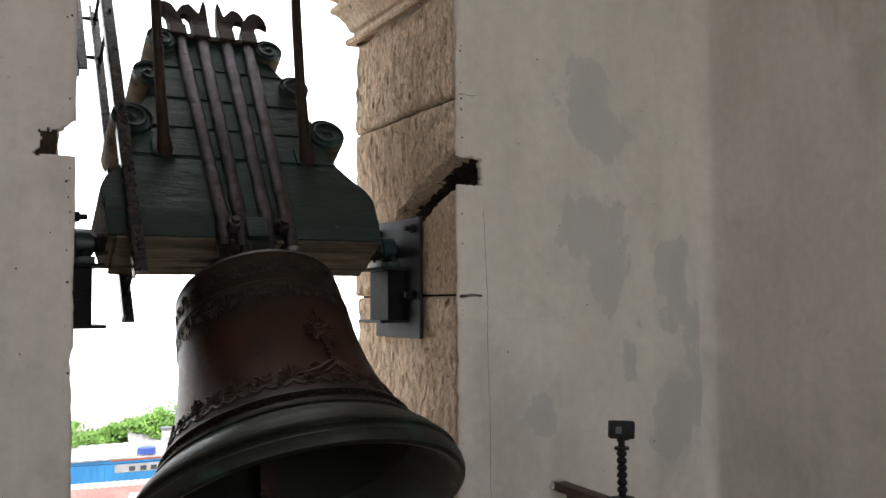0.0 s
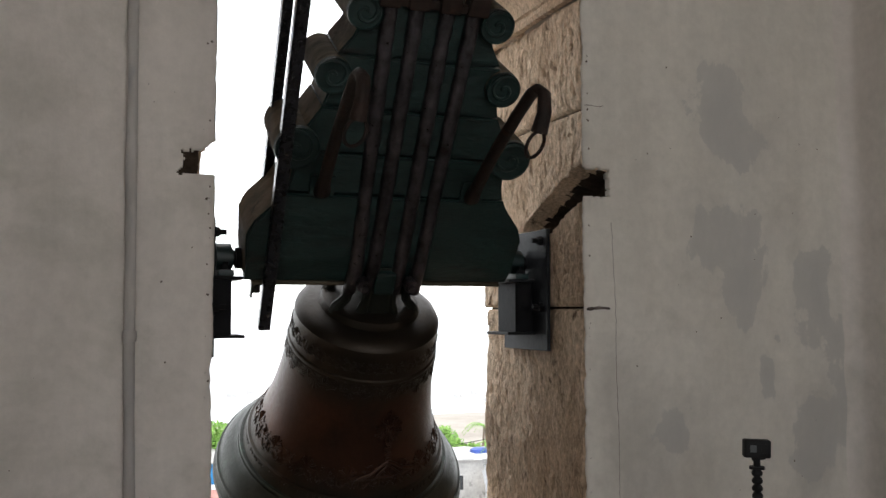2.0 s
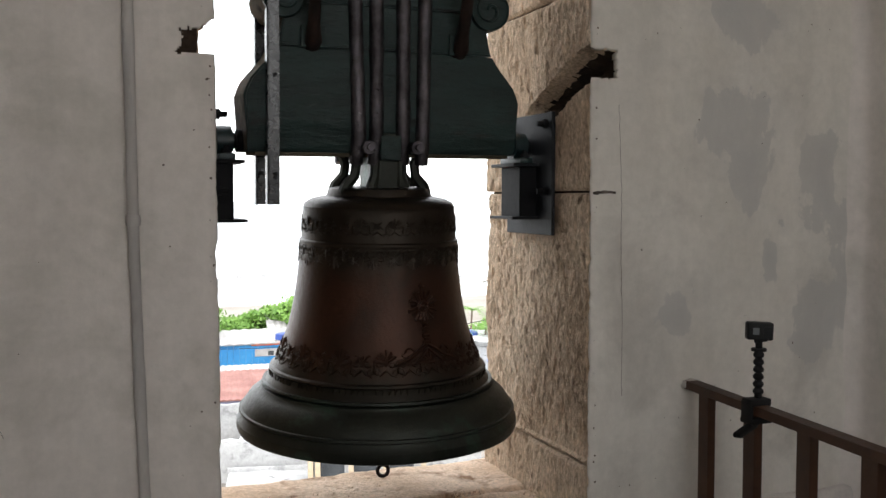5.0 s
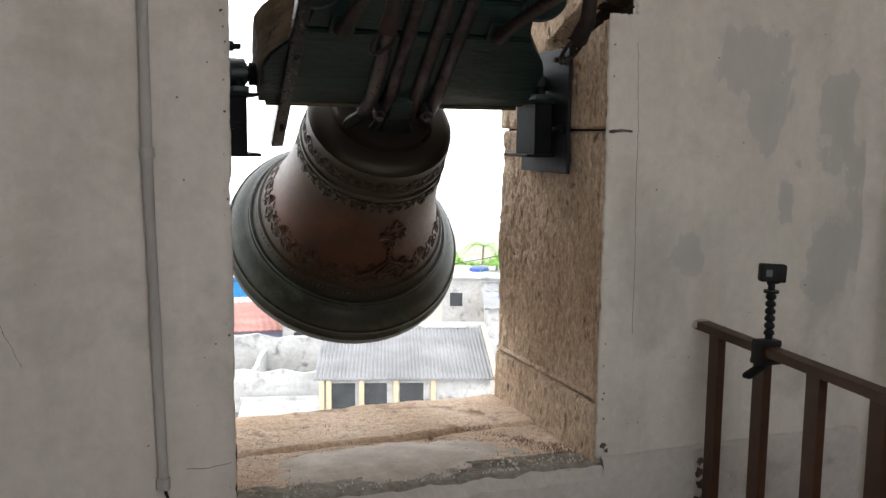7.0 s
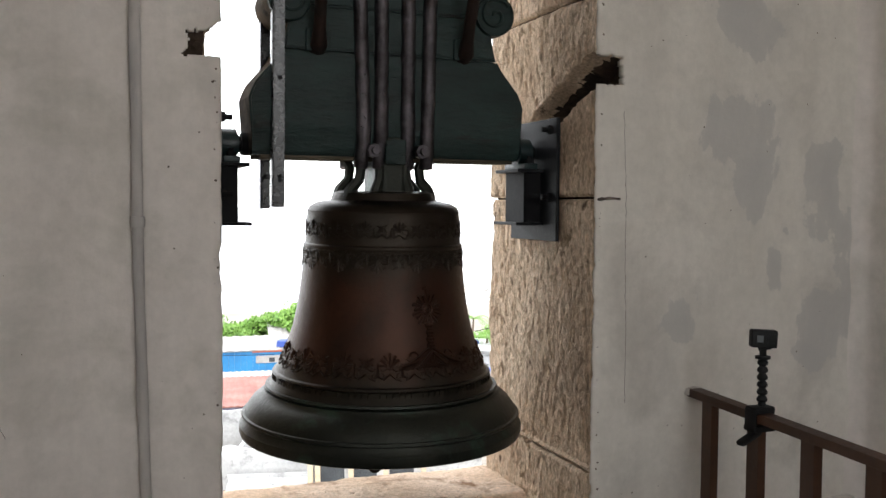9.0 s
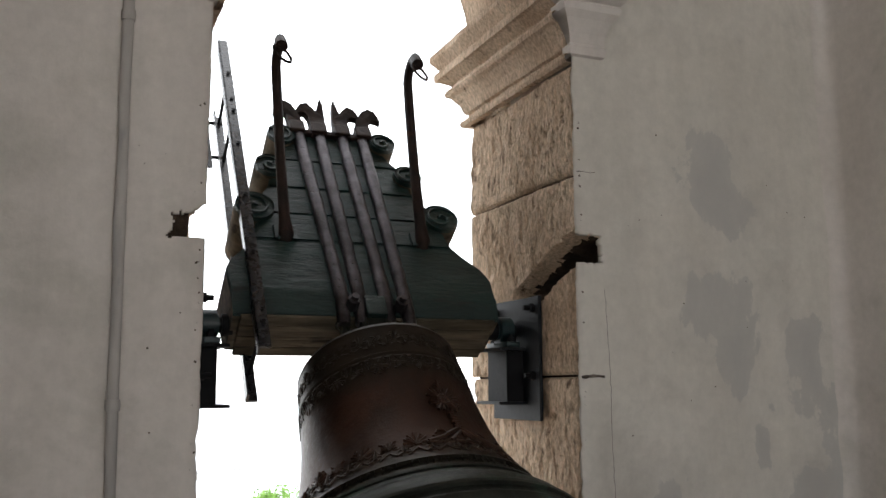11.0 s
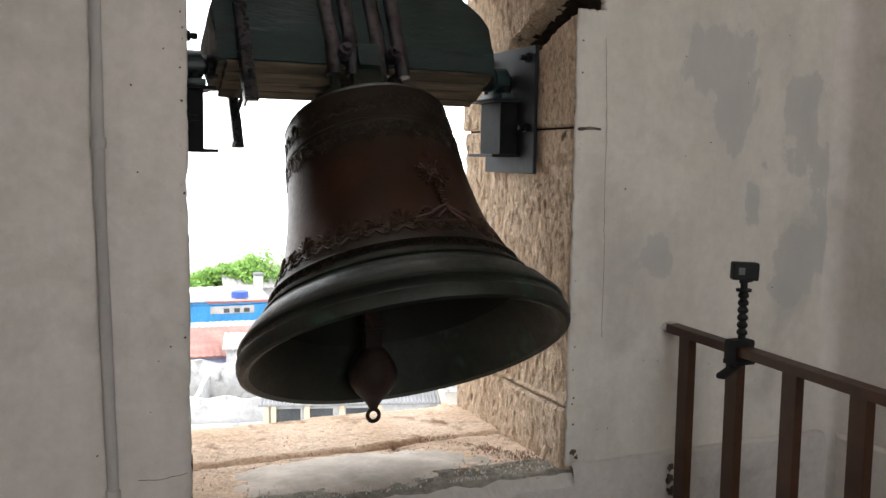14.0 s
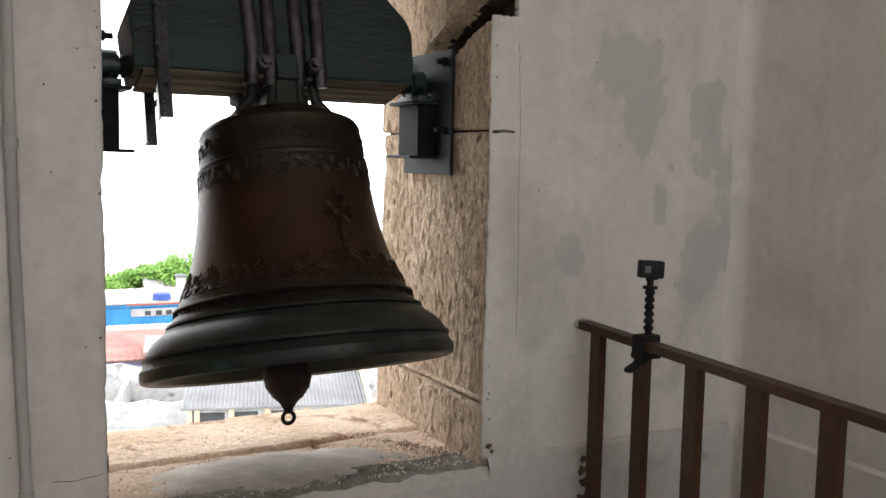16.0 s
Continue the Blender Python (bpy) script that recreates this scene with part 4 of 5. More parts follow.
# rope rods with a hook and a ring
for x, dx in ((-0.226, -0.038), (0.215, -0.044)):
    bm = bmesh.new()
    pts = [(x, -YT + 0.02, 0.268), (x, -YT - 0.012, 0.280), (x + dx * 0.15, -YT - 0.040, 0.320), (x + dx * 0.5, -0.235, 0.47), (x + dx * 0.8, -0.345, 0.625), (x + dx, -0.412, 0.706), (x + dx, -0.440, 0.726), (x + dx, -0.478, 0.728), (x + dx - 0.006, -0.512, 0.700), (x + dx - 0.010, -0.520, 0.650)]
    tube(bm, pts, [0.026, 0.024, 0.018, 0.0165, 0.016, 0.0155, 0.0155, 0.016, 0.017, 0.020], 10)
    rod = part("rope_rod", bm, RUSTY, bell, "rusty bent iron rod with a hook", True)
    part("rod_washer", box(bmesh.new(), (x - 0.035, -YT - 0.008, 0.26), (x + 0.035, -YT + 0.004, 0.32), 0.003), GREENWOOD, rod)
    part("ring", ring_torus(bmesh.new(), (x + dx - 0.010, -0.515, 0.618), Matrix.Rotation(0.5, 3, "Z"), 0.033, 0.0045), RUSTY, rod, "thin iron ring", True)

# steel lever bars on the headstock's end
lever = [(-0.112, -0.175, 1.30), (0.108, -0.185, 1.12)]
for y, z0, z1 in lever:
    bm = bmesh.new()
    box(bm, (-0.356, y - 0.004, z0), (-0.322, y + 0.004, z1), 0.001)
    box(bm, (-0.356, y - 0.004, z0), (-0.350, y + 0.030 * (1 if y < 0 else -1), z1), 0.001)
    bar = part("lever_bar", bm, LEVER, bell, "black drilled steel angle bar")
    for z in (-0.1, 0.18, 0.43, 0.685, 0.93):
        bm = bmesh.new()
        sy = -1 if y < 0 else 1
        tube(bm, [(-0.336, y + sy * 0.002, z), (-0.336, y + sy * 0.010, z)], 0.006, 8)
        part("bolt_head", bm, PLATE, bar, smooth=True)
for z in (-0.09, 0.43, 0.86, 1.08):
    bm = bmesh.new()
    tube(bm, [(-0.336, -0.125, z), (-0.336, 0.125, z)], 0.006, 8)
    part("tie_bolt", bm, STEEL, bell, smooth=True)

# the pole bolted outside the bars
bm = bmesh.new()
box(bm, (-0.412, 0.085, 0.80), (-0.404, 0.125, 1.55), 0.001)
box(bm, (-0.412, 0.085, 0.80), (-0.380, 0.091, 1.55), 0.001)
part("lever_pole", bm, LEVER, bell, "black steel pole bolted to the bars")
for z in (0.88, 1.08):
    part("pole_bolt", tube(bmesh.new(), [(-0.425, 0.105, z), (-0.325, 0.105, z)], 0.0065, 8), STEEL, bell)

# axle pins
for s in (-1, 1):
    bm = bmesh.new()
    tube(bm, [(s * 0.37, 0, 0.0), (s * 0.495, 0, 0.0)], 0.0225, 14)
    tube(bm, [(s * 0.395, 0, 0.0), (s * 0.425, 0, 0.0)], 0.032, 14)
    part("axle_pin", bm, STEEL, bell, "black steel axle", True)

# clapper
PIVOT = -0.238
clapper = empty("clapper", pose(0, 0, PIVOT))
child(clapper, bell)
bm = bmesh.new()
box(bm, (-0.025, -0.015, -0.60), (0.025, 0.015, 0.02), 0.005)
lathe(bm, [(0.0, -0.555), (0.030, -0.56), (0.048, -0.580), (0.064, -0.608), (0.069, -0.634), (0.063, -0.662), (0.044, -0.690), (0.026, -0.706), (0.016, -0.722), (0.012, -0.732), (0.0, -0.734)], 28)
part("clapper_rod", bm, RUSTY, clapper, "flat dark iron clapper with a pear-shaped head", True)
for z in (-0.32, -0.41, -0.49, -0.51):
    part("clapper_collar", box(bmesh.new(), (-0.029, -0.018, z - 0.004), (0.029, 0.018, z + 0.004), 0.002), RUSTY, clapper)
part("clapper_eye", ring_torus(bmesh.new(), (0, 0, -0.750), Matrix.Identity(3), 0.017, 0.006, 22, 8), RUSTY, clapper, "iron pull ring", True)


# ---- bearing brackets on the jambs ----
def bracket(side):
    s = 1 if side == "right" else -1
    face = RX - 0.006 if side == "right" else LX + 0.006
    X = lambda d: face - s * (d + 0.006)
    def bx(bm, d0, d1, y0, y1, z0, z1, bev=0.002):
        a, b = X(d0), X(d1)
        return box(bm, (min(a, b), y0, z0), (max(a, b), y1, z1), bev)
    ob = empty("bearing_bracket", pose(0, 0, 0))
    tagged(ob, "dark steel bearing bracket bolted to the stone jamb", "bracket", "bell brackets")
    part("back_plate", bx(bmesh.new(), 0.0, 0.012, 2.842, 3.16, 1.42, 1.795), PLATE if s > 0 else STEEL, ob, "grey painted steel plate")
    bm = bmesh.new()
    bx(bm, 0.012, 0.068, 2.945, 2.953, 1.475, 1.632)
    bx(bm, 0.012, 0.068, 3.072, 3.08, 1.475, 1.632)
    bx(bm, 0.062, 0.070, 2.945, 3.08, 1.475, 1.632)
    part("channel", bm, STEEL, ob)
    part("lower_flange", bx(bmesh.new(), 0.010, 0.105, 2.925, 3.095, 1.468, 1.477), PLATE if s > 0 else STEEL, ob)
    part("upper_flange", bx(bmesh.new(), 0.010, 0.100, 2.925, 3.095, 1.632, 1.642), PLATE if s > 0 else STEEL, ob)
    bm = bmesh.new()
    bx(bm, 0.030, 0.075, 2.93, 3.08, 1.642, 1.660, 0.004)
    tube(bm, [(X(0.030), 3.005, 1.697), (X(0.072), 3.005, 1.697)], 0.042, 22)
    tube(bm, [(X(0.026), 3.005, 1.697), (X(0.078), 3.005, 1.697)], 0.030, 20)
    part("pillow_block", bm, TEAL, ob, "teal cast-iron pillow block bearing", True)
    for y in (2.945, 3.065):
        bm = bmesh.new()
        tube(bm, [(X(0.052), y, 1.63), (X(0.052), y, 1.682)], 0.008, 8)
        tube(bm, [(X(0.052), y, 1.660), (X(0.052), y, 1.672)], 0.014, 6)
        part("bolt", bm, STEEL, ob, smooth=True)
    for y, z in ((2.875, 1.76), (3.125, 1.76), (2.875, 1.555), (3.125, 1.555)):
        bm = bmesh.new()
        tube(bm, [(X(0.010), y, z), (X(0.026), y, z)], 0.014, 6)
        tube(bm, [(X(0.02), y, z), (X(0.045), y, z)], 0.008, 8)
        part("anchor_bolt", bm, STEEL, ob, smooth=True)
    return ob


bracket("right")
bracket("left")

# ---- conduit on the pier ----
conduit = empty("conduit")
tagged(conduit, "paint-smeared plastic conduit fixed to the pier, its cable hanging out", "conduit")
bm = bmesh.new()
zs = np.linspace(0.665, CEIL, 110)
CZ, CXS = (0.68, 0.85, 1.24, 1.45, 1.8, 2.2, CEIL), (0.064, 0.0600, 0.0505, 0.0470, 0.0450, 0.0415, 0.038)
tube(bm, [(float(np.interp(z, CZ, CXS)) + 0.0015 * fbm(z * 3, 2, 1), WY - 0.011 + 0.002 * fbm(z * 2, 5, 1), z) for z in zs], [0.0135 + 0.0018 * fbm(z * 5, 1, 7) for z in zs], 12)
part("tube", bm, CONDUIT, conduit, smooth=True)
for z, r, h in ((0.672, 0.0158, 0.016), (1.484, 0.0165, 0.014), (2.42, 0.0165, 0.014)):
    c = float(np.interp(z, CZ, CXS))
    bm = lathe(bmesh.new(), [(0.010, -h), (r, -h * 0.9), (r + 0.001, 0), (r, h * 0.9), (0.010, h)], 16)
    bmesh.ops.translate(bm, vec=(c, WY - 0.011, z), verts=bm.verts)
    part("coupling", bm, CONDUIT, conduit, smooth=True)
bm = bmesh.new()
tube(bm, [(0.065, WY - 0.012, 0.68), (0.067, WY - 0.014, 0.655), (0.075, WY - 0.02, 0.63), (0.09, WY - 0.03, 0.59), (0.10, WY - 0.035, 0.5), (0.10, WY - 0.03, 0.36)], 0.004, 6)
part("cable", bm, RUBBER, conduit, smooth=True)

# ---- railing ----
rail_x = lambda y: 1.365 + 0.1 * y
railing = empty("railing")
tagged(railing, "brown-painted steel guard rail let into the plaster", "railing")
ang = math.atan(0.1)
m = pose(rail_x(1.0), 1.0, 0, 0, 0, -math.degrees(ang))
part("handrail", box(bmesh.new(), (-0.022, -0.9, 0.962), (0.022, 1.67, 0.987), 0.003, m), BROWN, railing)
y = 2.552
while y > 0.4:
    mm = pose(rail_x(y), y, 0, 0, 0, -math.degrees(ang))
    part("post", box(bmesh.new(), (-0.012, -0.027, FLOOR), (0.012, 0.027, 0.963), 0.0025, mm), BROWN, railing)
    y -= 0.2265
bm = bmesh.new()
for k in range(9):
    a = math.pi * (0.05 + 0.12 * k)
    q = 0.005 + 0.004 * random.random()
    c = (1.632 + 0.026 * math.cos(a), WY - 0.004, 0.972 + 0.014 * math.sin(a))
    box(bm, (c[0] - q, WY - 0.012 - q * 0.5, c[2] - q * 0.7), (c[0] + q, WY + 0.004, c[2] + q * 0.7), 0.003)
part("plaster_collar", bm, DADO, railing, "crumbled plaster round the rail's end")

# ---- action camera on a clamp ----
cx, cy = rail_x(2.31), 2.31
gadget = empty("action_camera", pose(cx, cy, 0.982))
tagged(gadget, "small black action camera on a ribbed arm clamped to rail", "action camera")
clamp = empty("clamp")
clamp.parent = gadget
bm = bmesh.new()
box(bm, (-0.036, -0.024, -0.045), (0.034, 0.024, -0.028), 0.006)
box(bm, (-0.034, -0.022, 0.0), (0.032, 0.022, 0.022), 0.007)
box(bm, (-0.036, -0.02, -0.04), (-0.026, 0.02, 0.016), 0.004)
tube(bm, [(0.004, 0, 0.018), (0.004, 0, 0.034)], 0.010, 12)
part("jaw", bm, RUBBER, clamp, smooth=True)
bm = bmesh.new()
box(bm, (-0.016, -0.10, -0.052), (0.010, -0.01, -0.038), 0.006, pose(0, 0, 0, 14, 0, -72))
part("jaw_lever", bm, RUBBER, clamp, smooth=True)
arm = tagged(empty("flexible_arm"), "ribbed ball-joint arm")
arm.parent = gadget
for k in range(6):
    z = 0.03 + 0.0195 * k
    bm = lathe(bmesh.new(), [(0.0, z), (0.008, z), (0.0135, z + 0.005), (0.0145, z + 0.010), (0.012, z + 0.015), (0.008, z + 0.0195)], 14)
    bmesh.ops.translate(bm, vec=(0.004, 0, 0), verts=bm.verts)
    part("ball_joint", bm, RUBBER, arm, smooth=True)
bm = bmesh.new()
lathe(bm, [(0, 0.147), (0.020, 0.147), (0.020, 0.154), (0, 0.154)], 18)
box(bm, (-0.008, -0.006, 0.15), (0.008, 0.006, 0.182), 0.003)
tube(bm, [(-0.012, 0, 0.174), (0.024, 0, 0.176)], 0.006, 8)
bmesh.ops.translate(bm, vec=(0.004, 0, 0), verts=bm.verts)
part("mount", bm, RUBBER, gadget, smooth=True)
turn = pose(0.004, 0, 0.200, 0, 2, -24)
body = part("camera_body", box(bmesh.new(), (-0.034, -0.016, -0.023), (0.034, 0.016, 0.024), 0.006, turn, 3), RUBBER, gadget, smooth=True)
part("status_display", box(bmesh.new(), (-0.020, -0.0168, -0.008), (-0.004, -0.0155, 0.010), 0, turn), LCD, body)
bm = bmesh.new()
box(bm, (0.008, -0.0175, -0.010), (0.030, -0.0155, 0.014), 0.0008, turn)
part("lens_housing", bm, RUBBER, body, smooth=True)


# ---- the town below ----
GZ = -18.4
GROUND = material("dusty_ground", (0.22, 0.195, 0.165), (0.31, 0.28, 0.245), 0.08, 0.95, bump=0.2, bump_scale=2, fine=0.15)
# pale base colour carries the bright haze over the water
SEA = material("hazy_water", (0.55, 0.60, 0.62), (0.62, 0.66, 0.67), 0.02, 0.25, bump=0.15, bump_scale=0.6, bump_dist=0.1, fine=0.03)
BLUE = material("blue_boards", (0.015, 0.15, 0.36), (0.025, 0.20, 0.43), 0.3, 0.6, bump=0.2, bump_scale=4, fine=0.12, spots=(0.07, 0.25, 0.42), spot_scale=0.9, spot_at=(0.6, 0.7))
NAVY = material("blue_tank", (0.015, 0.045, 0.22), (0.02, 0.06, 0.28), 1, 0.4, fine=0.08)
REDBAND = material("red_paint", (0.42, 0.09, 0.04), (0.50, 0.13, 0.06), 0.6, 0.7, fine=0.12)
REDROOF = material("faded_red_roof", (0.20, 0.085, 0.07), (0.30, 0.15, 0.125), 0.4, 0.8, bump=0.3, bump_scale=3, fine=0.15)
ZINC = material("zinc_roof", (0.13, 0.132, 0.135), (0.21, 0.212, 0.215), 0.3, 0.55, bump=0.2, bump_scale=3, fine=0.12)
WHITEWASH = material("stained_whitewash", (0.34, 0.34, 0.336), (0.48, 0.48, 0.474), 0.5, 0.85, bump=0.2, bump_scale=3, spots=(0.17, 0.17, 0.168), spot_scale=0.9, spot_at=(0.55, 0.7), fine=0.15)
TAN = material("tan_render", (0.42, 0.33, 0.22), (0.52, 0.42, 0.30), 0.6, 0.85, bump=0.2, bump_scale=3, fine=0.15)
DARKWIN = material("dark_window", (0.03, 0.035, 0.04), (0.05, 0.055, 0.06), 1, 0.2, bump=0, fine=0.03)
LAVENDER = material("lavender_render", (0.20, 0.20, 0.29), (0.27, 0.27, 0.36), 0.5, 0.85, bump=0.2, bump_scale=3, fine=0.12)
PALETIN = material("pale_tin", (0.24, 0.232, 0.225), (0.36, 0.345, 0.33), 0.4, 0.6, bump=0.2, bump_scale=3, fine=0.15)
TILE = material("clay_tile", (0.42, 0.15, 0.09), (0.52, 0.22, 0.14), 2, 0.85, bump=0.3, bump_scale=8, fine=0.2)
LEAVES = material("tree_leaves", (0.085, 0.20, 0.025), (0.19, 0.34, 0.06), 0.6, 0.6, bump=0, bump_scale=3, fine=0.3)
BARK = material("bark", (0.11, 0.085, 0.06), (0.17, 0.13, 0.10), 2, 0.9, fine=0.2)

tagged(part("ground", box(bmesh.new(), (-600, 5, GZ - 2), (900, 172, GZ)), GROUND), "pale dusty ground of the town", "ground", kind="structure")
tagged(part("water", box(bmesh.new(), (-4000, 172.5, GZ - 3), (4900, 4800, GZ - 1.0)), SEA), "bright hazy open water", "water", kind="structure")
tagged(part("tower_wall", box(bmesh.new(), (-2.6, WY + 0.1, GZ), (CORNER + 0.5, OUT, 0.0)), WHITEWASH), "outer wall of the tower below the belfry", "wall", kind="structure")


def spot(az, dist):
    """Ground place at a bearing (degrees to the right of the wall's normal) and distance from the belfry."""
    return dist * math.sin(radians(az)), dist * math.cos(radians(az))


def slab_roof(bm, lo, hi, waves, amp):
    """A corrugated sheet that falls towards -y."""
    x0, y0, z0 = lo
    x1, y1, z1 = hi
    n = waves * 4
    a = [bm.verts.new((x0 + (x1 - x0) * i / n, y0, z0 + amp * math.sin(math.pi * i / 2))) for i in range(n + 1)]
    b = [bm.verts.new((x0 + (x1 - x0) * i / n, y1, z1 + amp * math.sin(math.pi * i / 2))) for i in range(n + 1)]
    c = [bm.verts.new((x0 + (x1 - x0) * i / n, y0, z0 - 0.12)) for i in range(n + 1)]
    for i in range(n):
        bm.faces.new((a[i], a[i + 1], b[i + 1], b[i]))
        bm.faces.new((c[i], c[i + 1], a[i + 1], a[i]))
    return bm


def house(name, az, dist, w, d, h, wall, roof, label, rise=0.8, waves=10, windows=(), turn=0.0, amp=0.04):
    x, y = spot(az, dist)
    ob = empty(name, pose(x, y, GZ, 0, 0, turn))
    tagged(ob, label, "building")
    part("wall", box(bmesh.new(), (-w / 2, 0, -0.5), (w / 2, d, h)), wall, ob)
    part("roof", slab_roof(bmesh.new(), (-w / 2 - 0.3, -0.35, h + 0.05), (w / 2 + 0.3, d + 0.2, h + rise), waves, amp), roof, ob)
    for wx, wz, ww, wh in windows:
        fr = part("window", box(bmesh.new(), (wx - ww / 2 - 0.1, -0.06, wz - 0.1), (wx + ww / 2 + 0.1, 0.02, wz + wh + 0.1)), WHITEWASH, ob)
        part("pane", box(bmesh.new(), (wx - ww / 2, -0.09, wz), (wx + ww / 2, -0.05, wz + wh)), DARKWIN, fr)
    return ob


# long blue-boarded warehouse with a red band and a row of small windows
bx_, by_ = spot(6.0, 109)
ware = tagged(empty("blue_warehouse", pose(bx_, by_, GZ, 0, 0, -4)), "long bright blue boarded warehouse with a red band", "building")
part("wall", box(bmesh.new(), (-9, 0, -0.3), (13.2, 9, 3.0)), WHITEWASH, ware)
n = 32
for k in range(n):
    x0 = -9 + 22.2 * k / n
    part("board", box(bmesh.new(), (x0 + 0.01, -0.07 - 0.02 * (k % 2), -0.2), (x0 + 22.2 / n - 0.01, -0.003, 2.85)), BLUE, ware)
part("band", box(bmesh.new(), (6.2, -0.16, 2.75), (13.25, 0.02, 3.05)), REDBAND, ware, "faded red band")
wf = part("window_strip", box(bmesh.new(), (6.6, -0.16, 1.5), (11.6, -0.02, 2.35)), PALETIN, ware, "grey window strip")
for x0 in (8.1, 9.3, 10.4):
    part("pane", box(bmesh.new(), (x0, -0.2, 1.6), (x0 + 0.65, -0.15, 2.1)), DARKWIN, wf)
part("roof", slab_roof(bmesh.new(), (-9.3, -0.3, 3.06), (13.5, 9.3, 3.4), 18, 0.05), PALETIN, ware)

house("red_roof_shed", 7.0, 78, 22, 10, 3.3, LAVENDER, REDROOF, "low lavender shed with a faded red metal roof", 0.55, 40, turn=-6)
house("pale_shed", 5.5, 89, 26, 11, 2.2, WHITEWASH, PALETIN, "low shed with a pale metal roof", 0.0, 40, turn=-6)
house("white_house", 12.3, 76, 5.2, 6, 4.3, WHITEWASH, PALETIN, "whitewashed house with one large window behind the yard", 0.1, 12, ((-0.9, 1.7, 1.6, 1.8),), -12)
tin = house("tin_roof_house", 17.9, 57.5, 10.8, 8.6, 4.5, WHITEWASH, ZINC, "whitewashed house with a large grey corrugated roof", 1.45, 46, ((-3.9, 2.0, 1.5, 2.2), (-1.9, 2.0, 1.5, 2.2), (0.4, 2.0, 1.5, 2.2)), -17, 0.055)
for x0 in (-5.4, -4.95, -2.9, -0.75, 1.6):
    part("pillar", box(bmesh.new(), (x0, -0.28, -0.3), (x0 + 0.32, 0.01, 4.42), 0.02), TAN, tin, "tan rendered pillar")
part("ridge_slab", box(bmesh.new(), (-5.8, 8.5, 5.9), (5.9, 9.6, 6.12), 0.02), WHITEWASH, tin, "white slab along the roof's ridge")
part("gable_coping", box(bmesh.new(), (5.55, -0.3, 4.62), (5.85, 8.7, 4.9), 0.03, Matrix.Rotation(math.atan(1.45 / 8.9), 4, "X")), TAN, tin, "tan coping along the gable")
house("flat_roof_house", 22.0, 88, 5.4, 7, 6.2, WHITEWASH, WHITEWASH, "white house with a flat roof and a yard wall", 0.1, 3, ((-1.4, 3.4, 1.2, 1.3),), -20)
house("tan_annex", 23.6, 84, 1.7, 6, 5.6, TAN, ZINC, "narrow tan rendered annex", 0.2, 3, (), -20)
house("white_house", 26, 78, 8, 7, 5.2, WHITEWASH, ZINC, "two-storey whitewashed house with a tin roof", 0.5, 10, ((-2.0, 3.2, 1.1, 1.2), (1.5, 3.2, 1.1, 1.2), (-2.0, 0.9, 1.1, 1.2)), -20)
terrace = tagged(empty("terrace", pose(*spot(10.6, 60), GZ, 0, 0, -12)), "bright white paved courtyard with a low kerb", "courtyard")
part("paving", box(bmesh.new(), (-3.2, -4, -0.3), (4.4, 3.4, 1.5), 0.03), WHITEWASH, terrace)
part("kerb", box(bmesh.new(), (-3.3, 3.2, 1.4), (4.4, 3.5, 1.75), 0.03), WHITEWASH, terrace)
house("tile_roof_house", 8.0, 33, 8, 6, 3.2, WHITEWASH, TILE, "small house with a red clay tile roof", 1.6, 30, ((0.5, 1.0, 1.0, 1.1),), -8, 0.07)
house("white_house", 13.0, 120, 11, 8, 3.0, WHITEWASH, PALETIN, "low house behind the warehouse", 1.2, 16, (), -8)
house("white_house", 3.0, 128, 12, 8, 3.0, WHITEWASH, TILE, "low house behind the warehouse", 1.2, 16, (), -3)

# ruined walls of an open yard
yard = tagged(empty("ruined_yard", pose(*spot(9.6, 64), GZ + 0.8, 0, 0, -16)), "roofless yard with stained broken white walls", "ruin")
for k, (lo, hi) in enumerate((((-6, 0, -0.3), (3.5, 0.3, 2.6)), ((-6, 0.3, -0.3), (-5.7, 8, 3.1)), ((3.2, 0.3, -0.3), (3.5, 8, 2.3)), ((-6, 8, -0.3), (3.5, 8.3, 3.3)), ((-1.5, 0.3, -0.3), (-1.2, 8, 2.4)))):
    bm = box(bmesh.new(), lo, hi)
    bmesh.ops.subdivide_edges(bm, edges=bm.edges, cuts=6, use_grid_fill=True)
    for v in bm.verts:
        if v.co.z > hi[2] - 0.05:
            v.co.z += 0.35 * fbm(v.co.x * 0.7, v.co.y * 0.7, k)
    part("broken_wall", bm, WHITEWASH, yard)

# water tank, chimney
tx, ty = spot(11.2, 111)
tank = tagged(empty("water_tank", pose(tx, ty, GZ)), "round blue plastic water tank on a frame", "water tank")
bm = bmesh.new()
lathe(bm, [(0, 4.0), (0.62, 3.98), (0.96, 3.86), (1.0, 3.5), (1.04, 3.2), (0, 3.2)], 24)
part("barrel", bm, NAVY, tank, smooth=True)
part("stand", box(bmesh.new(), (-1.2, -0.6, 0), (1.2, 1.2, 3.2)), WHITEWASH, tank)
tx, ty = spot(12.3, 118)
chim = tagged(empty("white_post", pose(tx, ty, GZ)), "tall white masonry post with a grey top", "post")
part("shaft", box(bmesh.new(), (-0.5, -0.5, 0), (0.5, 0.5, 4.8), 0.05), WHITEWASH, chim)
part("cap", box(bmesh.new(), (-0.6, -0.6, 4.8), (0.6, 0.6, 5.15), 0.05), ZINC, chim)
for az, dist, lift in ((22.5, 92, 2.7), (24.2, 82, 1.6)):
    copy_thing(tank, pose(*spot(az, dist), GZ + lift))


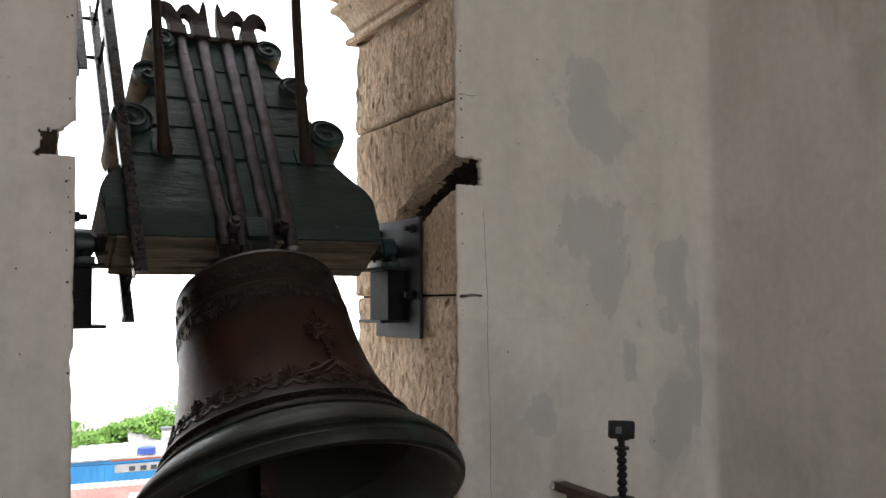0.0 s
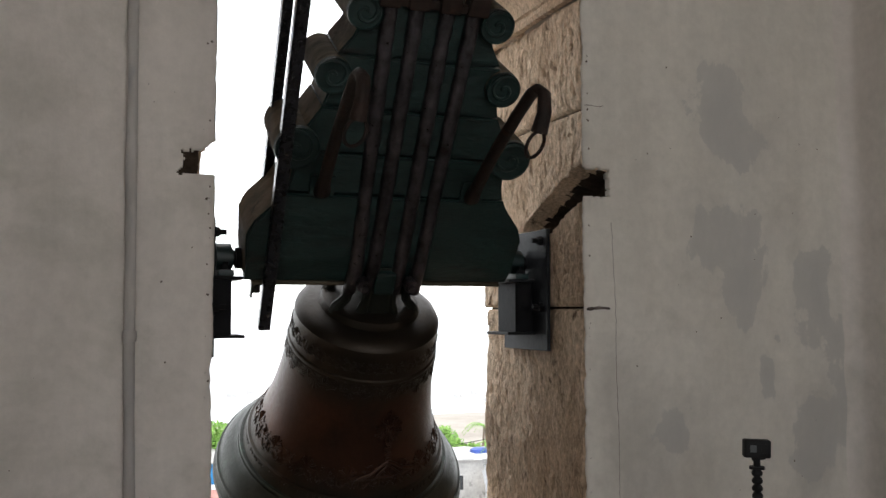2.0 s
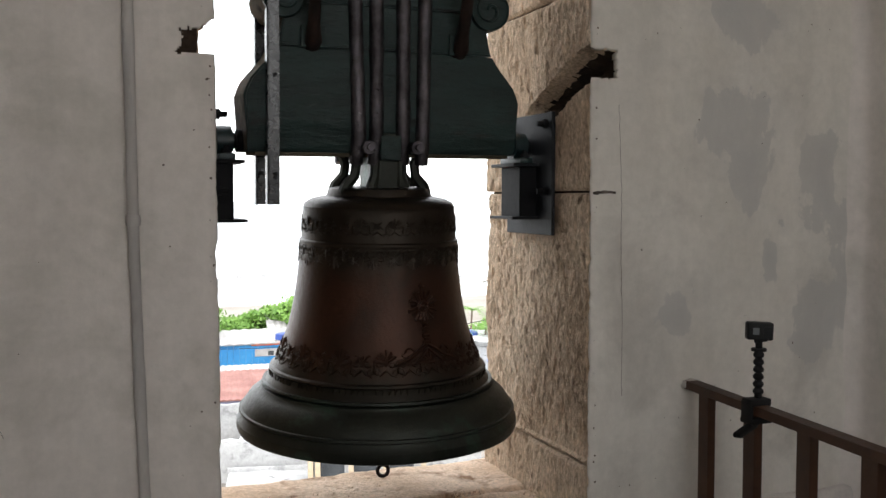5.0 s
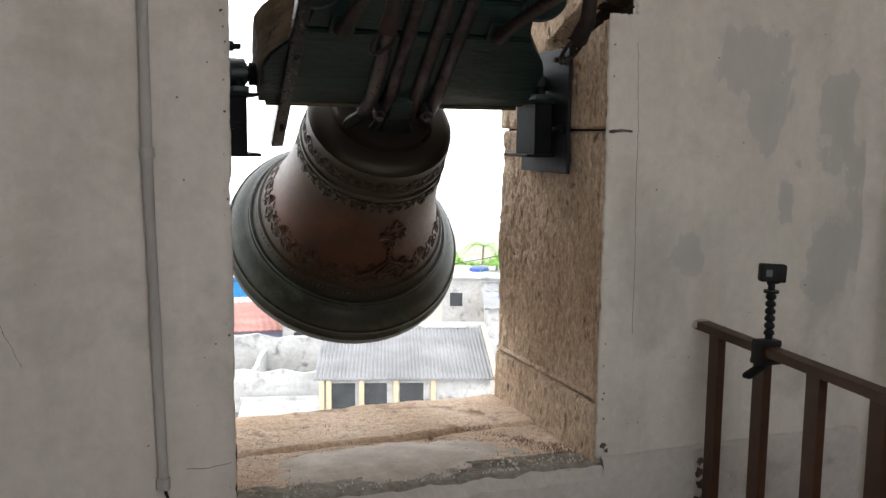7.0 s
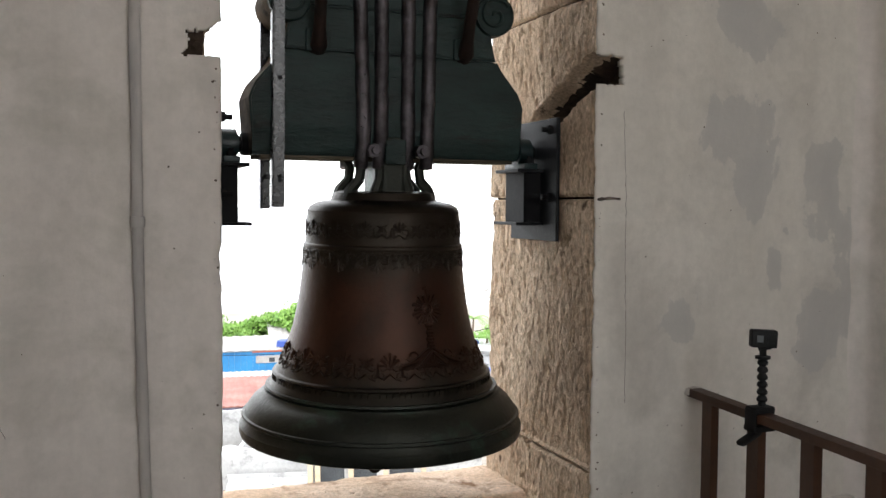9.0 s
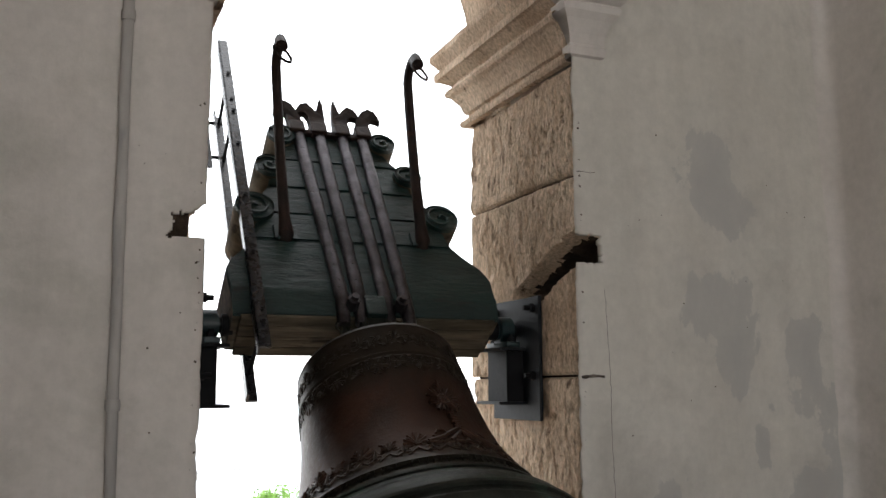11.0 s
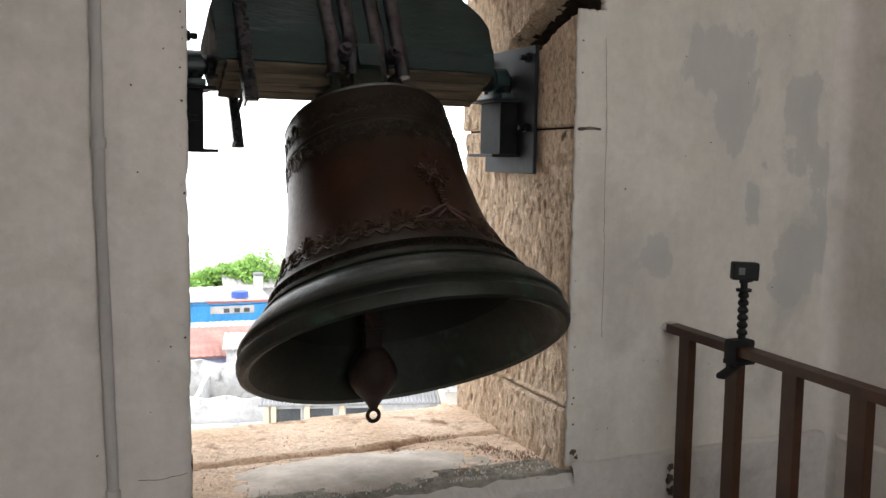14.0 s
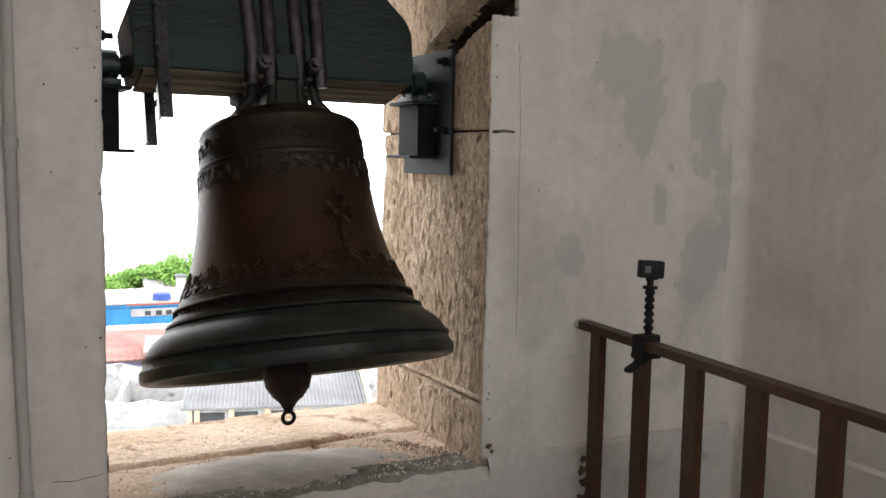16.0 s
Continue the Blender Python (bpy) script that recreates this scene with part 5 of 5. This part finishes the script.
def tree(az, dist, height, spread, seed, label="leafy green tree near the shore"):
    rnd = random.Random(seed)
    dist = 118 + (dist - 118) * 0.3
    x, y = spot(az, dist)
    ob = tagged(empty("tree", pose(x, y, GZ)), label, "tree", "trees by the shore")
    bm = bmesh.new()
    tube(bm, [(0, 0, -0.3), (0.1, 0, height * 0.25), (0.0, 0.1, height * 0.5)], [0.3, 0.22, 0.15], 8)
    tips = []
    for k in range(7):
        a = 6.28 * k / 7 + rnd.uniform(-0.3, 0.3)
        tip = Vector((spread * 0.6 * math.cos(a), spread * 0.6 * math.sin(a), height * rnd.uniform(0.55, 0.85)))
        tips.append(tip)
        tube(bm, [(0, 0.05, height * 0.4), tip * 0.5 + Vector((0, 0, height * 0.18)), tip], [0.12, 0.08, 0.03], 6)
    part("trunk", bm, BARK, ob, smooth=True)
    verts, faces = [], []
    centres = [(t, spread * rnd.uniform(0.35, 0.6)) for t in tips] + [(Vector((rnd.uniform(-1, 1) * spread * 0.5, rnd.uniform(-1, 1) * spread * 0.5, height * rnd.uniform(0.5, 0.95))), spread * rnd.uniform(0.25, 0.5)) for _ in range(8)]
    for c, r in centres:
        for _ in range(150):
            d = Vector((rnd.gauss(0, 1), rnd.gauss(0, 1), rnd.gauss(0, 0.8))).normalized() * r * rnd.uniform(0.55, 1.05)
            p = c + d
            u = Vector((rnd.gauss(0, 1), rnd.gauss(0, 1), rnd.gauss(0, 1))).normalized() * rnd.uniform(0.16, 0.34)
            v = u.orthogonal().normalized() * rnd.uniform(0.10, 0.2)
            b = len(verts)
            verts += [p - u, p + v, p + u, p - v]
            faces.append((b, b + 1, b + 2, b + 3))
    child(new("crown", mesh("crown", verts, faces, LEAVES)), ob)
    return ob


k = 0
for az, dist, hgt, spr in ((3.5, 136, 4.6, 3.0), (6.3, 122, 5.6, 3.2), (7.6, 136, 3.8, 2.4), (8.8, 148, 3.8, 2.4), (9.8, 152, 4.4, 2.4), (11.0, 146, 5.4, 2.8), (12.4, 138, 7.0, 3.6), (14.8, 138, 6.0, 3.6), (16.5, 142, 5.2, 3.4), (18.4, 146, 5.0, 3.2),
                           (19.8, 150, 4.2, 2.8), (21.6, 120, 3.4, 2.4), (24.0, 128, 4.2, 2.8), (26.0, 124, 5.2, 3.0), (28.0, 130, 5.6, 3.2), (1.0, 138, 6.0, 3.6)):
    k += 1
    tree(az, dist, hgt, spr, k)


def palm(az, dist, height, seed):
    rnd = random.Random(seed)
    x, y = spot(az, dist)
    ob = tagged(empty("palm_tree", pose(x, y, GZ)), "coconut palm with drooping green fronds", "palm tree", "palms")
    bm = bmesh.new()
    tube(bm, [(0, 0, -0.3), (0.15, 0, height * 0.5), (0.4, 0.1, height)], [0.2, 0.15, 0.11], 8)
    part("trunk", bm, BARK, ob, smooth=True)
    for k in range(13):
        a = 6.28 * k / 13 + rnd.uniform(-0.2, 0.2)
        L, up = rnd.uniform(2.0, 2.7), rnd.uniform(0.2, 1.2)
        verts, faces = [], []
        for i in range(14):
            u = i / 13
            c = Vector((0.4 + L * u * math.cos(a), 0.1 + L * u * math.sin(a), height + up * u * 1.6 - 2.1 * u * u))
            side = Vector((-math.sin(a), math.cos(a), 0))
            for s in (-1, 1):
                tip = c + side * s * 0.55 * math.sin(math.pi * (0.12 + 0.85 * u)) + Vector((0.12 * math.cos(a), 0.12 * math.sin(a), -0.22))
                b = len(verts)
                verts += [c, c + Vector((0.11 * math.cos(a), 0.11 * math.sin(a), 0)), tip]
                faces.append((b, b + 1, b + 2))
        child(new("frond", mesh("frond", verts, faces, LEAVES)), ob)


palm(23.4, 92, 7.0, 1)
palm(24.6, 98, 7.6, 2)
palm(22.6, 110, 6.6, 3)

# boats at anchor
HULL = material("boat_hull", (0.45, 0.42, 0.38), (0.55, 0.5, 0.46), 0.8, 0.6, fine=0.1)
for az, dist, L in ((8.0, 205, 11), (9.0, 212, 9), (9.8, 200, 8), (10.6, 215, 12), (21.5, 196, 9), (22.6, 205, 11), (23.2, 190, 8), (17.5, 210, 10), (13.2, 208, 10)):
    x, y = spot(az, dist * 1.12)
    ob = tagged(empty("fishing_boat", pose(x, y, GZ - 1.0, 0, 0, 10 - az * 3)), "small pale fishing boat at anchor", "boat", "anchored boats")
    bm = bmesh.new()
    prism(bm, [(-L / 2, 0.55), (-L / 2 + 0.7, -0.1), (L / 2 - 1.2, -0.1), (L / 2, 0.7)], -0.9, 0.9)
    part("hull", bm, HULL, ob)
    part("cabin", box(bmesh.new(), (-L * 0.25, -0.6, 0.5), (-L * 0.02, 0.6, 1.5), 0.08), WHITEWASH, ob)

# overhead wire
wire = tagged(empty("overhead_wire"), "thin black overhead wires between two poles", "wire")
p0, p1 = Vector((*spot(-4, 88), GZ + 7.6)), Vector((*spot(27, 96), GZ + 8.6))
bm = bmesh.new()
tube(bm, [p0.lerp(p1, u) - Vector((0, 0, 2.2 * (1 - (2 * u - 1) ** 2))) for u in np.linspace(0, 1, 20)], 0.035, 5)
part("cable", bm, RUBBER, wire)
for p in (p0, p1):
    part("pole", tube(bmesh.new(), [(p.x, p.y, GZ - 0.3), (p.x, p.y, p.z + 0.3)], [0.16, 0.11], 8), BARK, wire)


# ---- movement ----
SWING, PEAK = 2.697, 0.262


def bell_angle(t):
    """Degrees by which the bell hangs towards the room."""
    ph = 2 * math.pi * (t - PEAK) / SWING
    return -4.6 + 0.06 * t + (47.6 - 0.51 * t) * math.cos(ph)


def clapper_angle(t):
    """The clapper lags, and leans against the lip at the end of each swing."""
    return max(-26.0, min(26.0, -0.78 * (bell_angle(t - 0.05) + 2.0)))


def motions():
    times = [0.1 * k for k in range(161)]
    walk(bell, [(t, pose(*AXLE, -bell_angle(t))) for t in times])
    walk(clapper, [(t, pose(0, 0, PIVOT, -clapper_angle(t))) for t in times])


motions()
